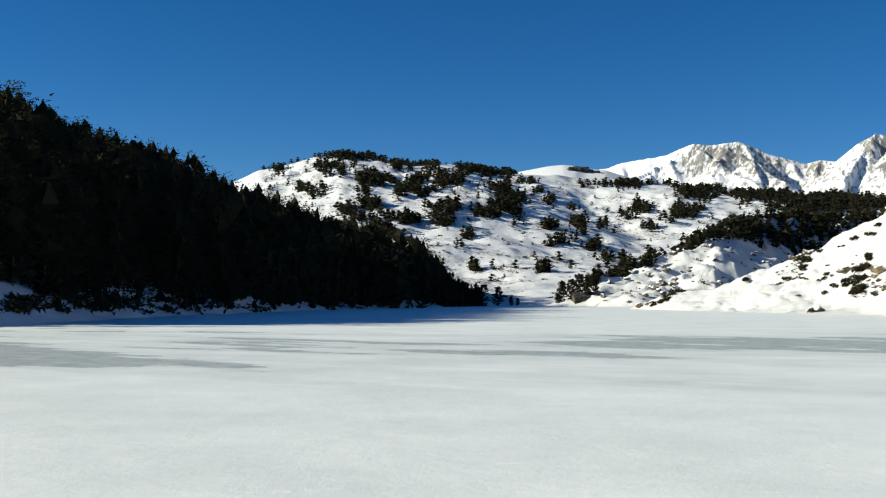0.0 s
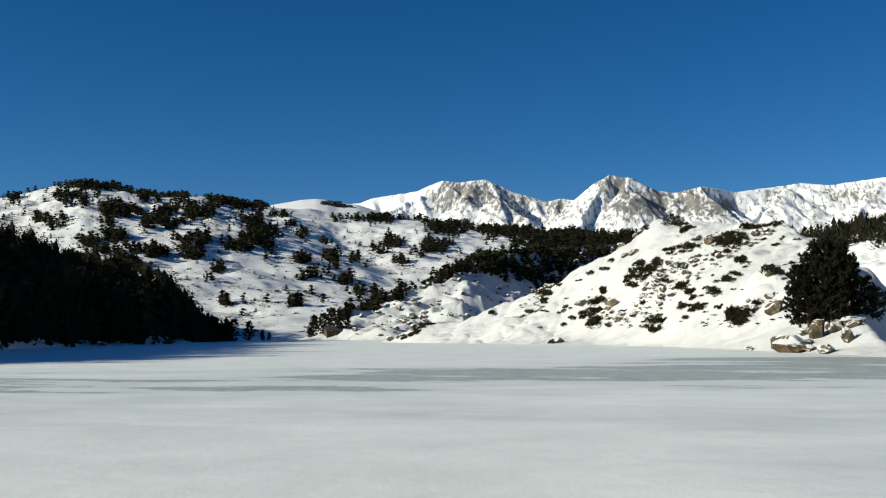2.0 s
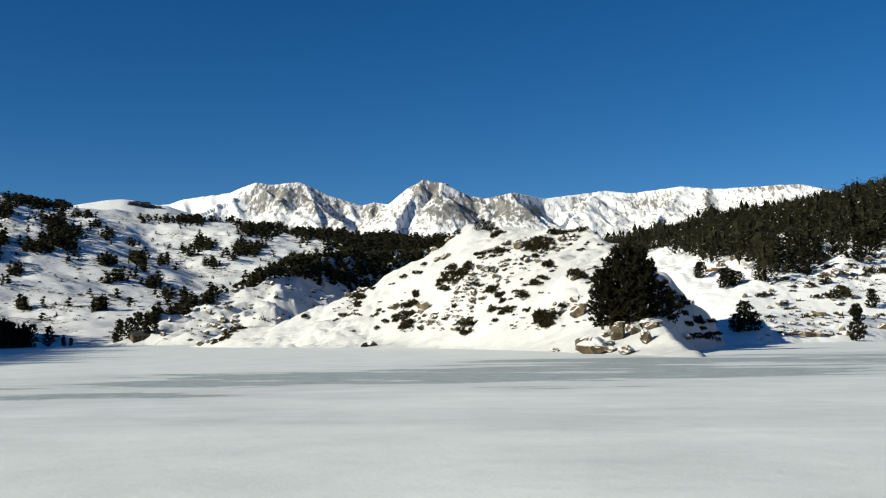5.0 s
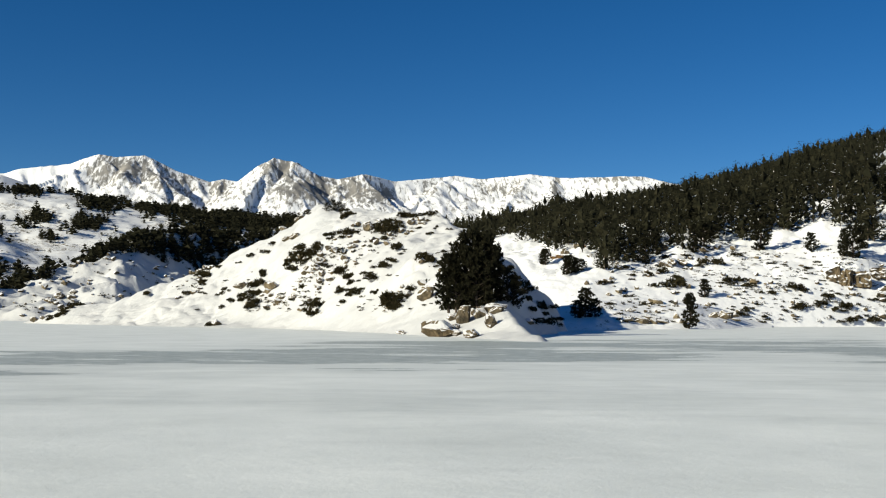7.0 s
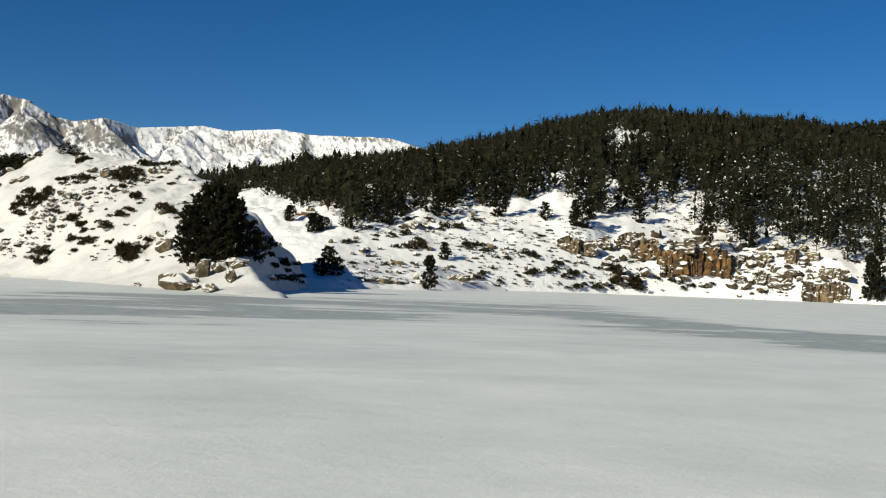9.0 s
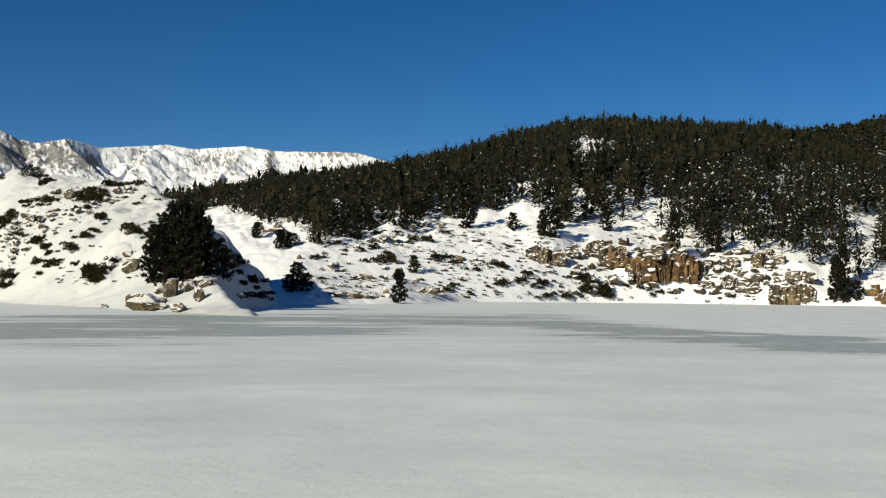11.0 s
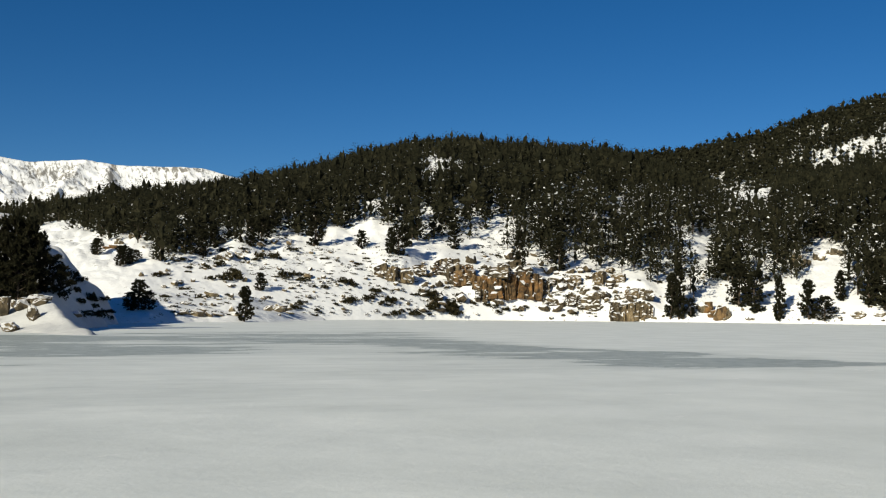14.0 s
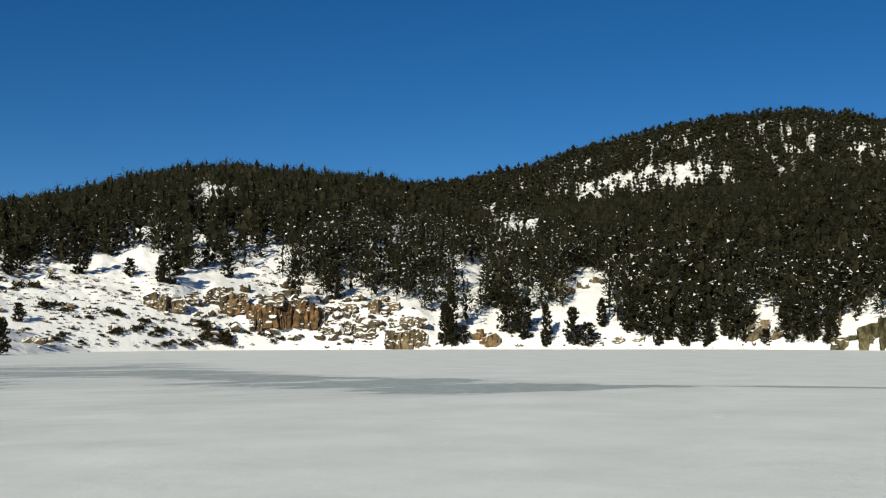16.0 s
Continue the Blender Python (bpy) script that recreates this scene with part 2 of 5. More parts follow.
class Hill:
    """A rise of ground seen from the lake: knots of bearing, distance of its foot, distance of its crest, angle of its crest."""

    def __init__(self, knots, power=1.0, rough=2.0, size=60.0, back=1.0, soften=1.0, ridge=0.0, foot=-0.4, lumps=(), shore=3.0, extra=None, jag=0.0, dome=False, gentle=6.0):
        k = np.array(knots, float)
        self.fine = np.linspace(k[0, 0], k[-1, 0], 1200)
        step = self.fine[1] - self.fine[0]

        def eased(v, degrees):
            w = max(1, int(degrees / step))
            v = np.interp(self.fine, k[:, 0], v)
            return np.convolve(np.pad(v, w, mode="edge"), np.ones(w) / w, "same")[w:-w]
        self.foot, self.crest = eased(k[:, 1], shore), eased(k[:, 2], shore)
        self.top = EYE + self.crest * np.tan(np.radians(eased(k[:, 3], soften)))
        if jag:
            self.top = self.top + jag * (ridged(self.fine * 2.0, 0 * self.fine, 1.0, 4) - 0.3) * np.clip((self.top - 440) / 60, 0.25, 1)
        self.lumps, self.extra, self.dome, self.gentle = lumps, extra, dome, gentle
        self.lo, self.hi = k[0, 0], k[-1, 0]
        self.power, self.rough, self.size, self.back, self.ridge, self.base = power, rough, size, back, ridge, foot

    def row(self, bearing):
        return [np.interp(bearing, self.fine, v) for v in (self.foot, self.crest, self.top)]

    def height(self, bearing, r):
        r0, rc, top = self.row(bearing)
        s = (r - r0) / np.maximum(rc - r0, 1.0)
        u = np.clip(s, 0, 1)
        rise = 0.45 * u ** 1.8 + 0.55 * u * u * (3 - 2 * u) if self.dome else u ** self.power
        up = self.base + (top - self.base) * rise
        down = top - self.back * np.maximum(r - rc, 0) * 0.35 * np.clip((s - 1) * 2, 0.1, 1)
        z = np.where(s < 1, up, down)
        x, y = xy(bearing, r)
        window = np.clip(s * 4, 0, 1) * (1 - 0.75 * np.exp(-((s - 1) / 0.12) ** 2)) * np.clip(top / 8, 0, 1)
        if self.ridge:
            z = z + window * self.ridge * (ridged(x, y, self.size * 3) - 0.4)
        z = z + window * self.rough * fbm(x, y, self.size)
        for size, amount in self.lumps:
            z = z + np.clip(s * self.gentle, 0, 1) * np.clip(top / 5, 0, 1) * amount * (np.abs(fbm(x, y, size, 3)) - 0.35)
        if self.extra:
            z = z + self.extra(self, bearing, r, s, z, x, y)
        return np.where(s < 0, self.base + s * 3, z)

    def spot(self, bearing, angle):
        """The place on the ground that shows at that bearing and angle from the lake."""
        r0, rc, _ = self.row(bearing)
        r = np.linspace(r0 + 0.3, rc * 1.02, 700)
        b = np.full(700, bearing)
        up = np.flatnonzero(self.angle(b, r) >= angle)
        r = r[up[0]] if len(up) else rc
        x, y = xy(bearing, r)
        return float(x), float(y), float(self.height(np.array([bearing]), np.array([r]))[0]), float(r)

    def angle(self, bearing, r):
        return np.degrees(np.arctan2(self.height(bearing, r) - EYE, r))

    def build(self, name, label, mat, columns, rows, far=1.5, near=1.0):
        b = np.linspace(self.lo, self.hi, columns)
        s = -0.04 + (far + 0.04) * np.linspace(0, 1, rows) ** near
        B, S = np.meshgrid(b, s)
        r0, rc, _ = self.row(B)
        r = np.maximum(r0 + S * np.maximum(rc - r0, 6.0), 20)
        x, y = xy(B, r)
        z = self.height(B, r)
        ob = new(name, mesh_of(name, np.stack([x, y, z], -1).reshape(-1, 3), grid_faces(rows, columns)[:, ::-1], [mat], smooth=True))
        return tagged(ob, label, "hill", kind="structure")


# ---------------------------------------------------------------- the lake
def lake():
    bearings = np.concatenate([np.arange(-180, -30, 5.0), np.arange(-30, 95, 0.4), np.arange(95, 181, 5.0)])
    radii = np.concatenate([[0.0], np.geomspace(1.0, 330, 180), np.geomspace(360, 4900, 12)])
    R, B = np.meshgrid(radii, bearings, indexing="ij")
    x, y = xy(B, R)
    z = 0.012 * fbm(x, y, 3.0, 3) * np.clip(R / 4, 0, 1) * np.clip((340 - R) / 50, 0, 1)
    me = mesh_of("lake_ice", np.stack([x, y, z], -1).reshape(-1, 3), grid_faces(len(radii), len(bearings))[:, ::-1], [ICE], smooth=True)
    # the wind has swept a belt of the ice bare
    near = np.interp(B, [-40, -22, -8, -2, 6, 20, 26, 31, 39, 45, 51, 66, 72, 75, 80], [29, 29, 26, 24.7, 25, 26, 24, 24.5, 28, 31.3, 33.7, 34.7, 35.5, 37.7, 40])
    far = np.interp(B, [-40, -22, -15, -8, -2, 6, 14, 20, 24, 30, 38, 45, 51, 56, 61, 66, 71, 75, 80], [60, 60, 51, 51, 48, 47, 48, 52, 63, 72, 78, 92, 92, 62, 49, 47.5, 43, 41, 40])
    mid, half = (near + far) / 2, (far - near) / 2 + 0.3
    belt = 1 - ((R - mid) / half) ** 2
    streaks = fbm((x * 0.866 - y * 0.5) * 0.4, x * 0.5 + y * 0.866, 9.0, 5, 0.6)
    bare = 0.42 + 0.18 * np.clip(belt, -1.5, 1) + 0.22 * streaks * np.clip(belt + 0.9, 0.15, 1)
    # thin dark streaks: bearings of their ends, distances, breadth, depth
    # 35.5 to 41: the knoll's shadow line, painted into the ice colour
    for b0, b1, r0, r1, wide, deep in ((-26, -9.5, 60, 52, 1.0, 0.55), (-26, -14, 66, 57, 0.8, 0.5), (4, 13, 42, 40, 1.5, 0.30), (10, 21, 45, 47, 1.2, 0.28), (12, 18, 39, 39, 1.0, 0.22), (6, 12, 30, 29, 1.6, 0.22),
                                       (-3, 6, 33, 31, 2.0, 0.15), (35.5, 41, 71, 76, 1.3, 0.55), (56, 68, 52, 44, 1.6, 0.25), (66, 76, 40, 39, 0.9, 0.35), (78, 90, 105, 100, 3.0, 0.30)):
        q = np.clip((B - b0) / (b1 - b0), 0, 1)
        ends = np.clip((B - b0) / 3, 0, 1) * np.clip((b1 - B) / 3, 0, 1)
        bare = bare + deep * ends * np.exp(-((R - r0 - q * (r1 - r0) - 0.6 * streaks) / wide) ** 2) * np.clip(0.7 + 0.6 * streaks, 0, 1.3)
    bare = np.clip(bare, 0, 1)
    a = me.attributes.new("bare", "FLOAT", "POINT")
    a.data.foreach_set("value", bare.astype(np.float32).ravel())
    return tagged(new("ground", me), "frozen lake under wind-packed snow with grey bare ice", "lake", kind="structure")


lake()

# ---------------------------------------------------------------- hills and mountains
def smooth(u):
    u = np.clip(u, 0, 1)
    return u * u * (3 - 2 * u)


# ribs of the mountains: bearing and angle of their points from the crest down, steepness of the sunny and of the far side
RIBS = [
    ([(13.13, 8.0), (12.23, 7.32), (11.34, 6.72), (10.45, 6.22), (9.6, 5.6)], 0.45, 0.85),
    ([(14.62, 7.86), (14.11, 7.02), (14.31, 6.13), (14.5, 5.4)], 0.7, 0.62),
    ([(15.67, 7.86), (15.97, 7.02), (16.86, 6.27), (17.6, 5.81), (18.4, 5.2)], 0.55, 0.85),
    ([(19.02, 6.98), (19.1, 6.24), (18.95, 5.71), (18.9, 5.2)], 0.8, 0.8),
    ([(21.82, 8.19), (21.36, 7.4), (20.75, 6.67), (20.44, 5.78), (20.2, 5.0)], 0.62, 0.95),
    ([(22.86, 8.02), (22.7, 7.5), (22.9, 7.0)], 0.7, 0.7),
    ([(23.94, 7.4), (23.14, 6.92), (22.09, 6.35), (20.74, 5.57), (20.0, 5.0)], 0.45, 1.05),
    ([(26.44, 7.42), (26.96, 6.82), (27.67, 6.22), (28.58, 5.52), (29.2, 5.0)], 0.5, 1.1),
    ([(25.06, 7.08), (24.95, 6.44), (24.9, 5.7), (24.8, 5.2)], 0.6, 0.6),
    ([(31.07, 7.35), (30.26, 6.72), (29.52, 5.58), (29.2, 5.0)], 0.5, 0.62),
    ([(32.25, 7.1), (31.39, 6.39), (30.51, 5.4)], 0.5, 0.5),
    ([(35.29, 7.42), (34.72, 6.54), (34.13, 5.28)], 0.5, 0.6),
    ([(36.36, 7.25), (36.66, 6.45), (36.72, 5.88), (36.8, 5.2)], 0.4, 0.8),
    ([(40.5, 7.25), (40.0, 6.6), (39.2, 5.8)], 0.4, 0.5),
]


# rocky and shaded parts of the range: bearing, angle, half spreads, how bare
# 22.4, 24.3, 27.4, 36.6: flanks whose shade is painted in as rock
ROCK_AND_SHADE = [
    (14.6, 7.4, 1.6, 0.7, 0.42), (13.0, 6.9, 0.7, 0.5, 0.25), (16.8, 6.6, 1.0, 0.6, 0.25), (19.1, 6.5, 0.5, 0.5, 0.35), (21.7, 7.7, 0.6, 0.5, 0.35), (22.4, 7.6, 0.25, 0.5, 0.5),
    (23.2, 6.5, 1.2, 0.7, 0.40), (24.3, 6.6, 0.4, 0.9, 0.35), (26.0, 6.6, 0.8, 0.7, 0.40), (27.4, 6.3, 0.6, 0.5, 0.4), (29.8, 6.6, 0.8, 0.4, 0.15), (33.8, 6.7, 1.6, 0.5, 0.25),
    (36.6, 6.7, 0.2, 0.6, 0.4), (40.0, 7.15, 2.2, 0.15, 0.35), (10.5, 6.9, 1.5, 0.4, -0.25),
]


def bareness(hill, ob):
    """Writes how much rock shows through the snow, and some flank shade, into the mountains' mesh."""
    me = ob.data
    v = np.zeros(len(me.vertices) * 3)
    me.vertices.foreach_get("co", v)
    x, y, z = v.reshape(-1, 3).T
    b, a = np.degrees(np.arctan2(x, y)), np.degrees(np.arctan2(z - EYE, np.hypot(x, y)))
    value = np.interp(b, [9, 12, 18, 28, 34], [0.06, 0.19, 0.25, 0.24, 0.18])
    for cb, ca, sb_, sa, amount in ROCK_AND_SHADE:
        value = value + amount * np.exp(-((b - cb) / sb_) ** 2 - ((a - ca) / sa) ** 2)
    me.attributes.new("rock", "FLOAT", "POINT").data.foreach_set("value", value.astype(np.float32))


def massif(hill, b, r, s, z, x, y):
    """Ribs run down from the summits, gentle on the sunny side and steep on the other, with cirques between them."""
    _, rc, top = hill.row(b)
    calm = np.convolve(np.pad(hill.top, 60, mode="edge"), np.ones(121) / 121, "valid")
    d = rc - r
    X = np.radians(b) * 3750
    wx, wy = X + 8 * fbm(X, r, 55.0, 3), r + 8 * fbm(X + 500, r, 55.0, 4)
    drop = np.clip(d / 90, 0, 1)
    height = top * (1 - drop) + (np.interp(b, hill.fine, calm) - 25) * drop - np.where(d > 0, 0.72 * d, -0.4 * d)
    for points, sunny, steep in RIBS:
        line = []
        for pb, pa in points:
            far = float(hill.row(pb)[1])
            h0 = EYE + far * math.tan(radians(points[0][1]))
            pr = (0.62 * far - h0) / (0.62 - math.tan(radians(pa)))
            line.append((math.radians(pb) * 3750, pr, EYE + pr * math.tan(radians(pa))))
        for (x0, y0, z0), (x1, y1, z1) in zip(line, line[1:]):
            ex, ey = x1 - x0, y1 - y0
            q = np.clip(((wx - x0) * ex + (wy - y0) * ey) / (ex * ex + ey * ey), 0, 1)
            dx, dy = wx - x0 - q * ex, wy - y0 - q * ey
            side = (dx * ey - dy * ex) < 0
            far = np.sqrt(dx * dx + dy * dy + 9) - 3
            height = np.maximum(height, z0 + q * (z1 - z0) - far * np.where(side, steep, sunny))
    fade = np.clip(d / 40, 0, 1)
    height = height + fade * (6.0 * (ridged(wx + 0.3 * r, wy * 0.45, 60.0, 3) - 0.4)) * np.interp(b, [26, 32], [1, 0.7])
    return np.minimum(height, np.where(d > 0, top - 0.12 * d, height)) - z


def gullies(hill, b, r, s, z, x, y):
    """Hollows and humps of the snow hill, fading towards its crest."""
    fade = np.clip((1 - s) * 5, 0, 1) * np.clip((s - 0.42) * 2.5, 0, 1) * np.interp(b, [3, 9], [1, 0.4])
    vale = np.interp(r, [420, 560, 640, 720, 860], [15.0, 12.2, 10.2, 8.1, 5.7])
    bowl = -11 * np.exp(-(np.radians(b - vale) * r / 50) ** 2) * np.clip((1 - s) * 5, 0, 1) * np.clip(s * 3, 0, 1)
    return bowl + fade * (8 * (ridged(x, y, 130.0, 4) - 0.45) + 2.6 * np.abs(fbm(x, y, 12.0, 3)))


def hollow(hill, b, r, s, z, x, y):
    """The spur falls away from the sun towards the back of the knoll."""
    return -1.05 * np.radians(np.maximum(b - 14, 0)) * r * np.clip((1 - s) * 1.6, 0, 1) * np.clip(s * 4, 0, 1)


def flank(hill, b, r, s, z, x, y):
    """The knoll breaks off along an edge that runs from its top down to a snow tongue on the ice."""
    edge = np.interp(r, [64, 70, 84, 100, 130, 160, 220], [36.3, 35.2, 33.9, 32.8, 31.3, 30.8, 30.4]) + 0.5 * fbm(x, y, 8.0, 3)
    over = np.radians(b - edge) * r
    drift = 0.55 * np.exp(-(over / 2.2) ** 2) * np.clip((112 - r) / 25, 0, 1) * np.clip((r - 64) / 6, 0, 1)
    rough = 1 + 0.3 * fbm(x, y, 6.0, 3)
    return drift - 0.03 * np.maximum(over, 0) ** 2 - 0.9 * rough * np.maximum(np.sqrt(np.maximum(over, 0) ** 2 + 0.6) - 0.77, 0)


def terraces(hill, b, r, s, z, x, y):
    """Rock steps in the sunny slope: cliffs, with a shelf above each."""
    seen = np.degrees(np.arctan2(z - EYE, r))
    total = 0.0
    for bearings, angles, tall in (((53.0, 54.3, 55.5, 56.4, 58.2, 59.3), (2.0, 1.5, 0.9, 0.35, 0.45, 1.0), (1.4, 2.2, 3.0, 5.4, 6.2, 2.0)),
                                   ((59.4, 61, 62.5, 64.6), (0.9, 0.9, 0.9, 0.9), (1.4, 1.6, 1.4, 2.0)), ((59.0, 61.5, 62.5, 64.9), (0.3, 0.2, -0.35, -0.35), (1.4, 2.0, 2.6, 3.4)),
                                   ((50.0, 51.5, 52.8), (1.9, 1.6, 1.8), (2.0, 3.4, 2.0)), ((41.9, 43.0, 44.2), (2.5, 2.6, 2.6), (1.0, 1.7, 1.0))):
        base = np.interp(b, bearings, angles)
        inside = smooth((b - bearings[0] + 0.5) / 1.4) * smooth((bearings[-1] + 0.5 - b) / 1.4)
        u = seen - base + 0.12 * fbm(x, y, 5.0, 3)
        total = total + inside * np.interp(b, bearings, tall) * smooth(u / 0.3) * np.clip(1 - u / 2.2, 0, 1)
    return total


# beyond bearing -22 the hill is unseen, raised to throw shade on the shore
left_hill = Hill([(-80, 75, 170, 12.2), (-65, 64, 165, 15.4), (-50, 60, 200, 15.2), (-40, 60, 250, 14.5), (-36, 60, 280, 14.5), (-32, 60, 295, 13.6), (-28, 60, 300, 11.4), (-25, 60, 300, 9.1), (-22, 61, 300, 8.0), (-17.6, 82, 310, 6.4),
                  (-14.7, 95, 315, 5.7), (-10.8, 118, 320, 4.05), (-6.7, 148, 320, 2.55), (-4.3, 170, 320, 2.0), (-1.6, 198, 315, 1.2),
                  (0.5, 220, 300, 0.35), (2.5, 250, 290, -0.15), (4.3, 284, 295, -0.35)], 0.95, 2.0, 60, lumps=((9.0, 1.2),))
snow_hill = Hill([(-18, 330, 850, 4.0), (-12.5, 320, 850, 5.3), (-10.8, 320, 850, 6.05), (-9.8, 320, 850, 6.6), (-8.5, 320, 850, 6.85), (-6.7, 320, 850, 7.35),
                  (-5.5, 315, 850, 7.55), (-3.7, 310, 850, 7.3), (-1.4, 300, 850, 7.08), (0.4, 300, 850, 7.08), (2.2, 300, 850, 6.8), (3.3, 300, 850, 6.6), (4.3, 300, 850, 6.5),
                  (5.8, 300, 860, 6.5), (8.4, 300, 900, 6.42), (10.2, 300, 900, 6.2), (11.6, 300, 900, 6.1), (13.1, 300, 900, 5.92), (14.6, 300, 900, 5.72), (16.4, 300, 900, 5.55),
                  (19.1, 300, 900, 5.25), (22, 300, 900, 5.12), (23.4, 300, 900, 5.1), (28, 300, 900, 4.6), (36, 300, 900, 4.0)], 1.15, 6.0, 130, soften=0.5, lumps=((30.0, 1.8), (10.0, 0.6)), extra=gullies)
saddle = Hill([(0, 1000, 1500, 5.5), (3, 1000, 1500, 6.5), (4.3, 1000, 1500, 6.78), (5.6, 1000, 1500, 7.0), (6.3, 1000, 1500, 7.06), (6.9, 1000, 1500, 7.0), (7.4, 1000, 1500, 6.85),
               (8.5, 1000, 1500, 6.75), (9.3, 1000, 1500, 6.5), (11, 1000, 1500, 6.0), (14, 1000, 1500, 5.2), (18, 1000, 1500, 4.5)], 1.0, 3.0, 200, soften=0.25, shore=1.0)
peaks = Hill([(2, 2300, 3900, 6.0), (7.5, 2300, 3900, 6.7), (8.6, 2300, 3900, 6.85), (9.1, 2300, 3900, 7.05), (9.9, 2300, 3900, 7.2), (11.6, 2300, 3900, 7.45), (12.4, 2300, 3850, 7.8), (13, 2300, 3800, 8.0), (13.8, 2300, 3800, 7.9), (15.2, 2300, 3800, 8.05),
              (15.7, 2300, 3800, 7.85), (16.8, 2300, 3800, 7.35), (18.5, 2300, 3800, 6.82), (19.2, 2300, 3800, 6.99), (19.9, 2300, 3800, 6.87), (20.9, 2300, 3750, 7.69), (21.8, 2300, 3700, 8.14),
              (22.7, 2300, 3700, 8.0), (24.2, 2300, 3700, 7.26), (25.1, 2300, 3700, 7.11), (26.6, 2300, 3700, 7.42), (28.1, 2300, 3800, 7.03), (31.4, 2300, 3900, 7.36),
              (32.6, 2300, 3900, 7.18), (35.2, 2300, 3900, 7.45), (36.9, 2300, 3900, 7.23), (41.1, 2300, 3900, 7.29), (42.5, 2300, 3900, 6.9), (46, 2300, 3900, 6.3),
              (60, 2300, 3900, 5)], 1.3, 0.0, 250, soften=0.12, ridge=0.0, shore=1.0, extra=massif, jag=1.2)
spur = Hill([(4.6, 280, 286, -0.4), (5.9, 262, 278, -0.2), (7.2, 252, 288, 0.35), (8.1, 245, 296, 0.9), (9.4, 240, 310, 1.4), (10.5, 237, 325, 1.75), (12.2, 232, 345, 2.55), (14, 230, 370, 3.3),
             (15.2, 230, 385, 3.75), (16.4, 230, 400, 3.95), (18, 230, 415, 3.95), (19.8, 230, 430, 3.85), (22.1, 230, 450, 4.0), (26, 230, 460, 4.2), (30, 230, 460, 4.2), (37, 230, 440, 3.9)],
            1.0, 2.0, 40, lumps=((22.0, -5.5), (9.0, -1.5), (4.0, 0.4)), extra=hollow)
knoll = Hill([(9.7, 188, 192, -0.47), (11.4, 172, 185, 0.2), (14.8, 146, 175, 0.8), (16.5, 139, 172, 1.55), (19.2, 131, 168, 2.6), (21.5, 124, 162, 4.05),
              (23.3, 115, 158, 4.95), (23.9, 112, 157, 5.35), (26, 100, 152, 5.6), (28.1, 88, 146, 5.45), (29.9, 78, 138, 5.3), (31.4, 73, 130, 5.05),
              (33.7, 69, 128, 5.0), (36.2, 66, 128, 5.0), (40.0, 64, 128, 5.0)], 1.3, 0.6, 16, soften=0.6, lumps=((11.0, 1.2), (5.0, 0.55), (2.2, 0.25)), shore=1.0, extra=flank, dome=True, gentle=2.2)
right_hill = Hill([(28, 200, 520, 3.8), (34, 175, 530, 4.7), (37.9, 168, 540, 5.4), (43.4, 180, 550, 6.2), (46.7, 188, 550, 7.0), (50.6, 198, 550, 8.1),
                   (53.2, 206, 550, 8.6), (57.5, 214, 550, 8.4), (61.7, 216, 550, 8.1), (64.5, 216, 540, 7.6), (67.5, 215, 520, 6.0), (72, 212, 500, 6.5),
                   (77.8, 210, 480, 7.0), (82, 205, 460, 7.4), (87.9, 182, 440, 8.0), (105, 150, 420, 9)], 0.68, 1.2, 45, lumps=((15.0, 0.9), (8.0, 0.8), (4.0, 0.75), (2.2, 0.35)), extra=terraces)
bank = Hill([(30, 132, 172, -0.6), (32, 130, 168, -0.2), (34, 127, 164, 0.1), (36.5, 122, 160, 0.45), (38.5, 124, 162, 0.85), (41, 138, 174, 0.9), (43.4, 140, 172, 0.78), (45, 150, 180, 0.42), (46.3, 160, 186, -0.1), (47.5, 168, 188, -0.4)],
            0.9, 0.3, 14, lumps=((7.0, 0.5), (3.0, 0.25)), shore=1.5)
back_hill = Hill([(56, 620, 950, 6.0), (62, 620, 950, 7.6), (64.2, 620, 950, 7.85), (66.2, 620, 950, 8.0), (68.1, 620, 950, 8.5), (70.5, 620, 950, 8.9),
                  (72, 620, 950, 9.5), (75, 620, 950, 10.2), (77.9, 620, 950, 10.8), (80.7, 620, 950, 11.1), (83.5, 620, 950, 11.2), (85.7, 620, 950, 10.9),
                  (88, 620, 950, 10.4), (95, 620, 950, 9.5), (110, 620, 950, 8)], 1.0, 6.0, 90)
rear_hill = Hill([(105, 150, 420, 9), (140, 220, 600, 8), (200, 300, 700, 7), (250, 160, 420, 9), (285, 120, 300, 11)], 1.0, 4.0, 80)

left_hill.build("hillside_west", "steep shaded snowy shore slope under dense pine forest", SNOW, 500, 90, 1.3)
snow_hill.build("hill_north", "broad rounded snow hill dotted with dark pines", HEATH_FAR, 440, 150, 1.08)
saddle.build("saddle_north", "smooth white snow saddle below the peaks", SNOW, 200, 50, 1.2)
bareness(peaks, peaks.build("mountain_range", "rocky snow-streaked mountain peaks", MOUNTAIN, 860, 150, 1.06, 0.5))
spur.build("rocky_spur", "rocky snow-covered spur with pines on its crest", HEATH_THIN, 380, 120, 1.25)
knoll.build("snow_knoll", "sunlit snow knoll with scattered shrubs and stones", HEATH_THIN, 420, 220, 1.7)
right_hill.build("hillside_east", "sunny snowy shore slope rising into pine forest", HEATH_NEAR, 700, 170, 1.1, 1.7)
bank.build("shore_bank", "low sunlit snow bank running out to a point in the ice", HEATH_NEAR, 220, 60, 1.6)
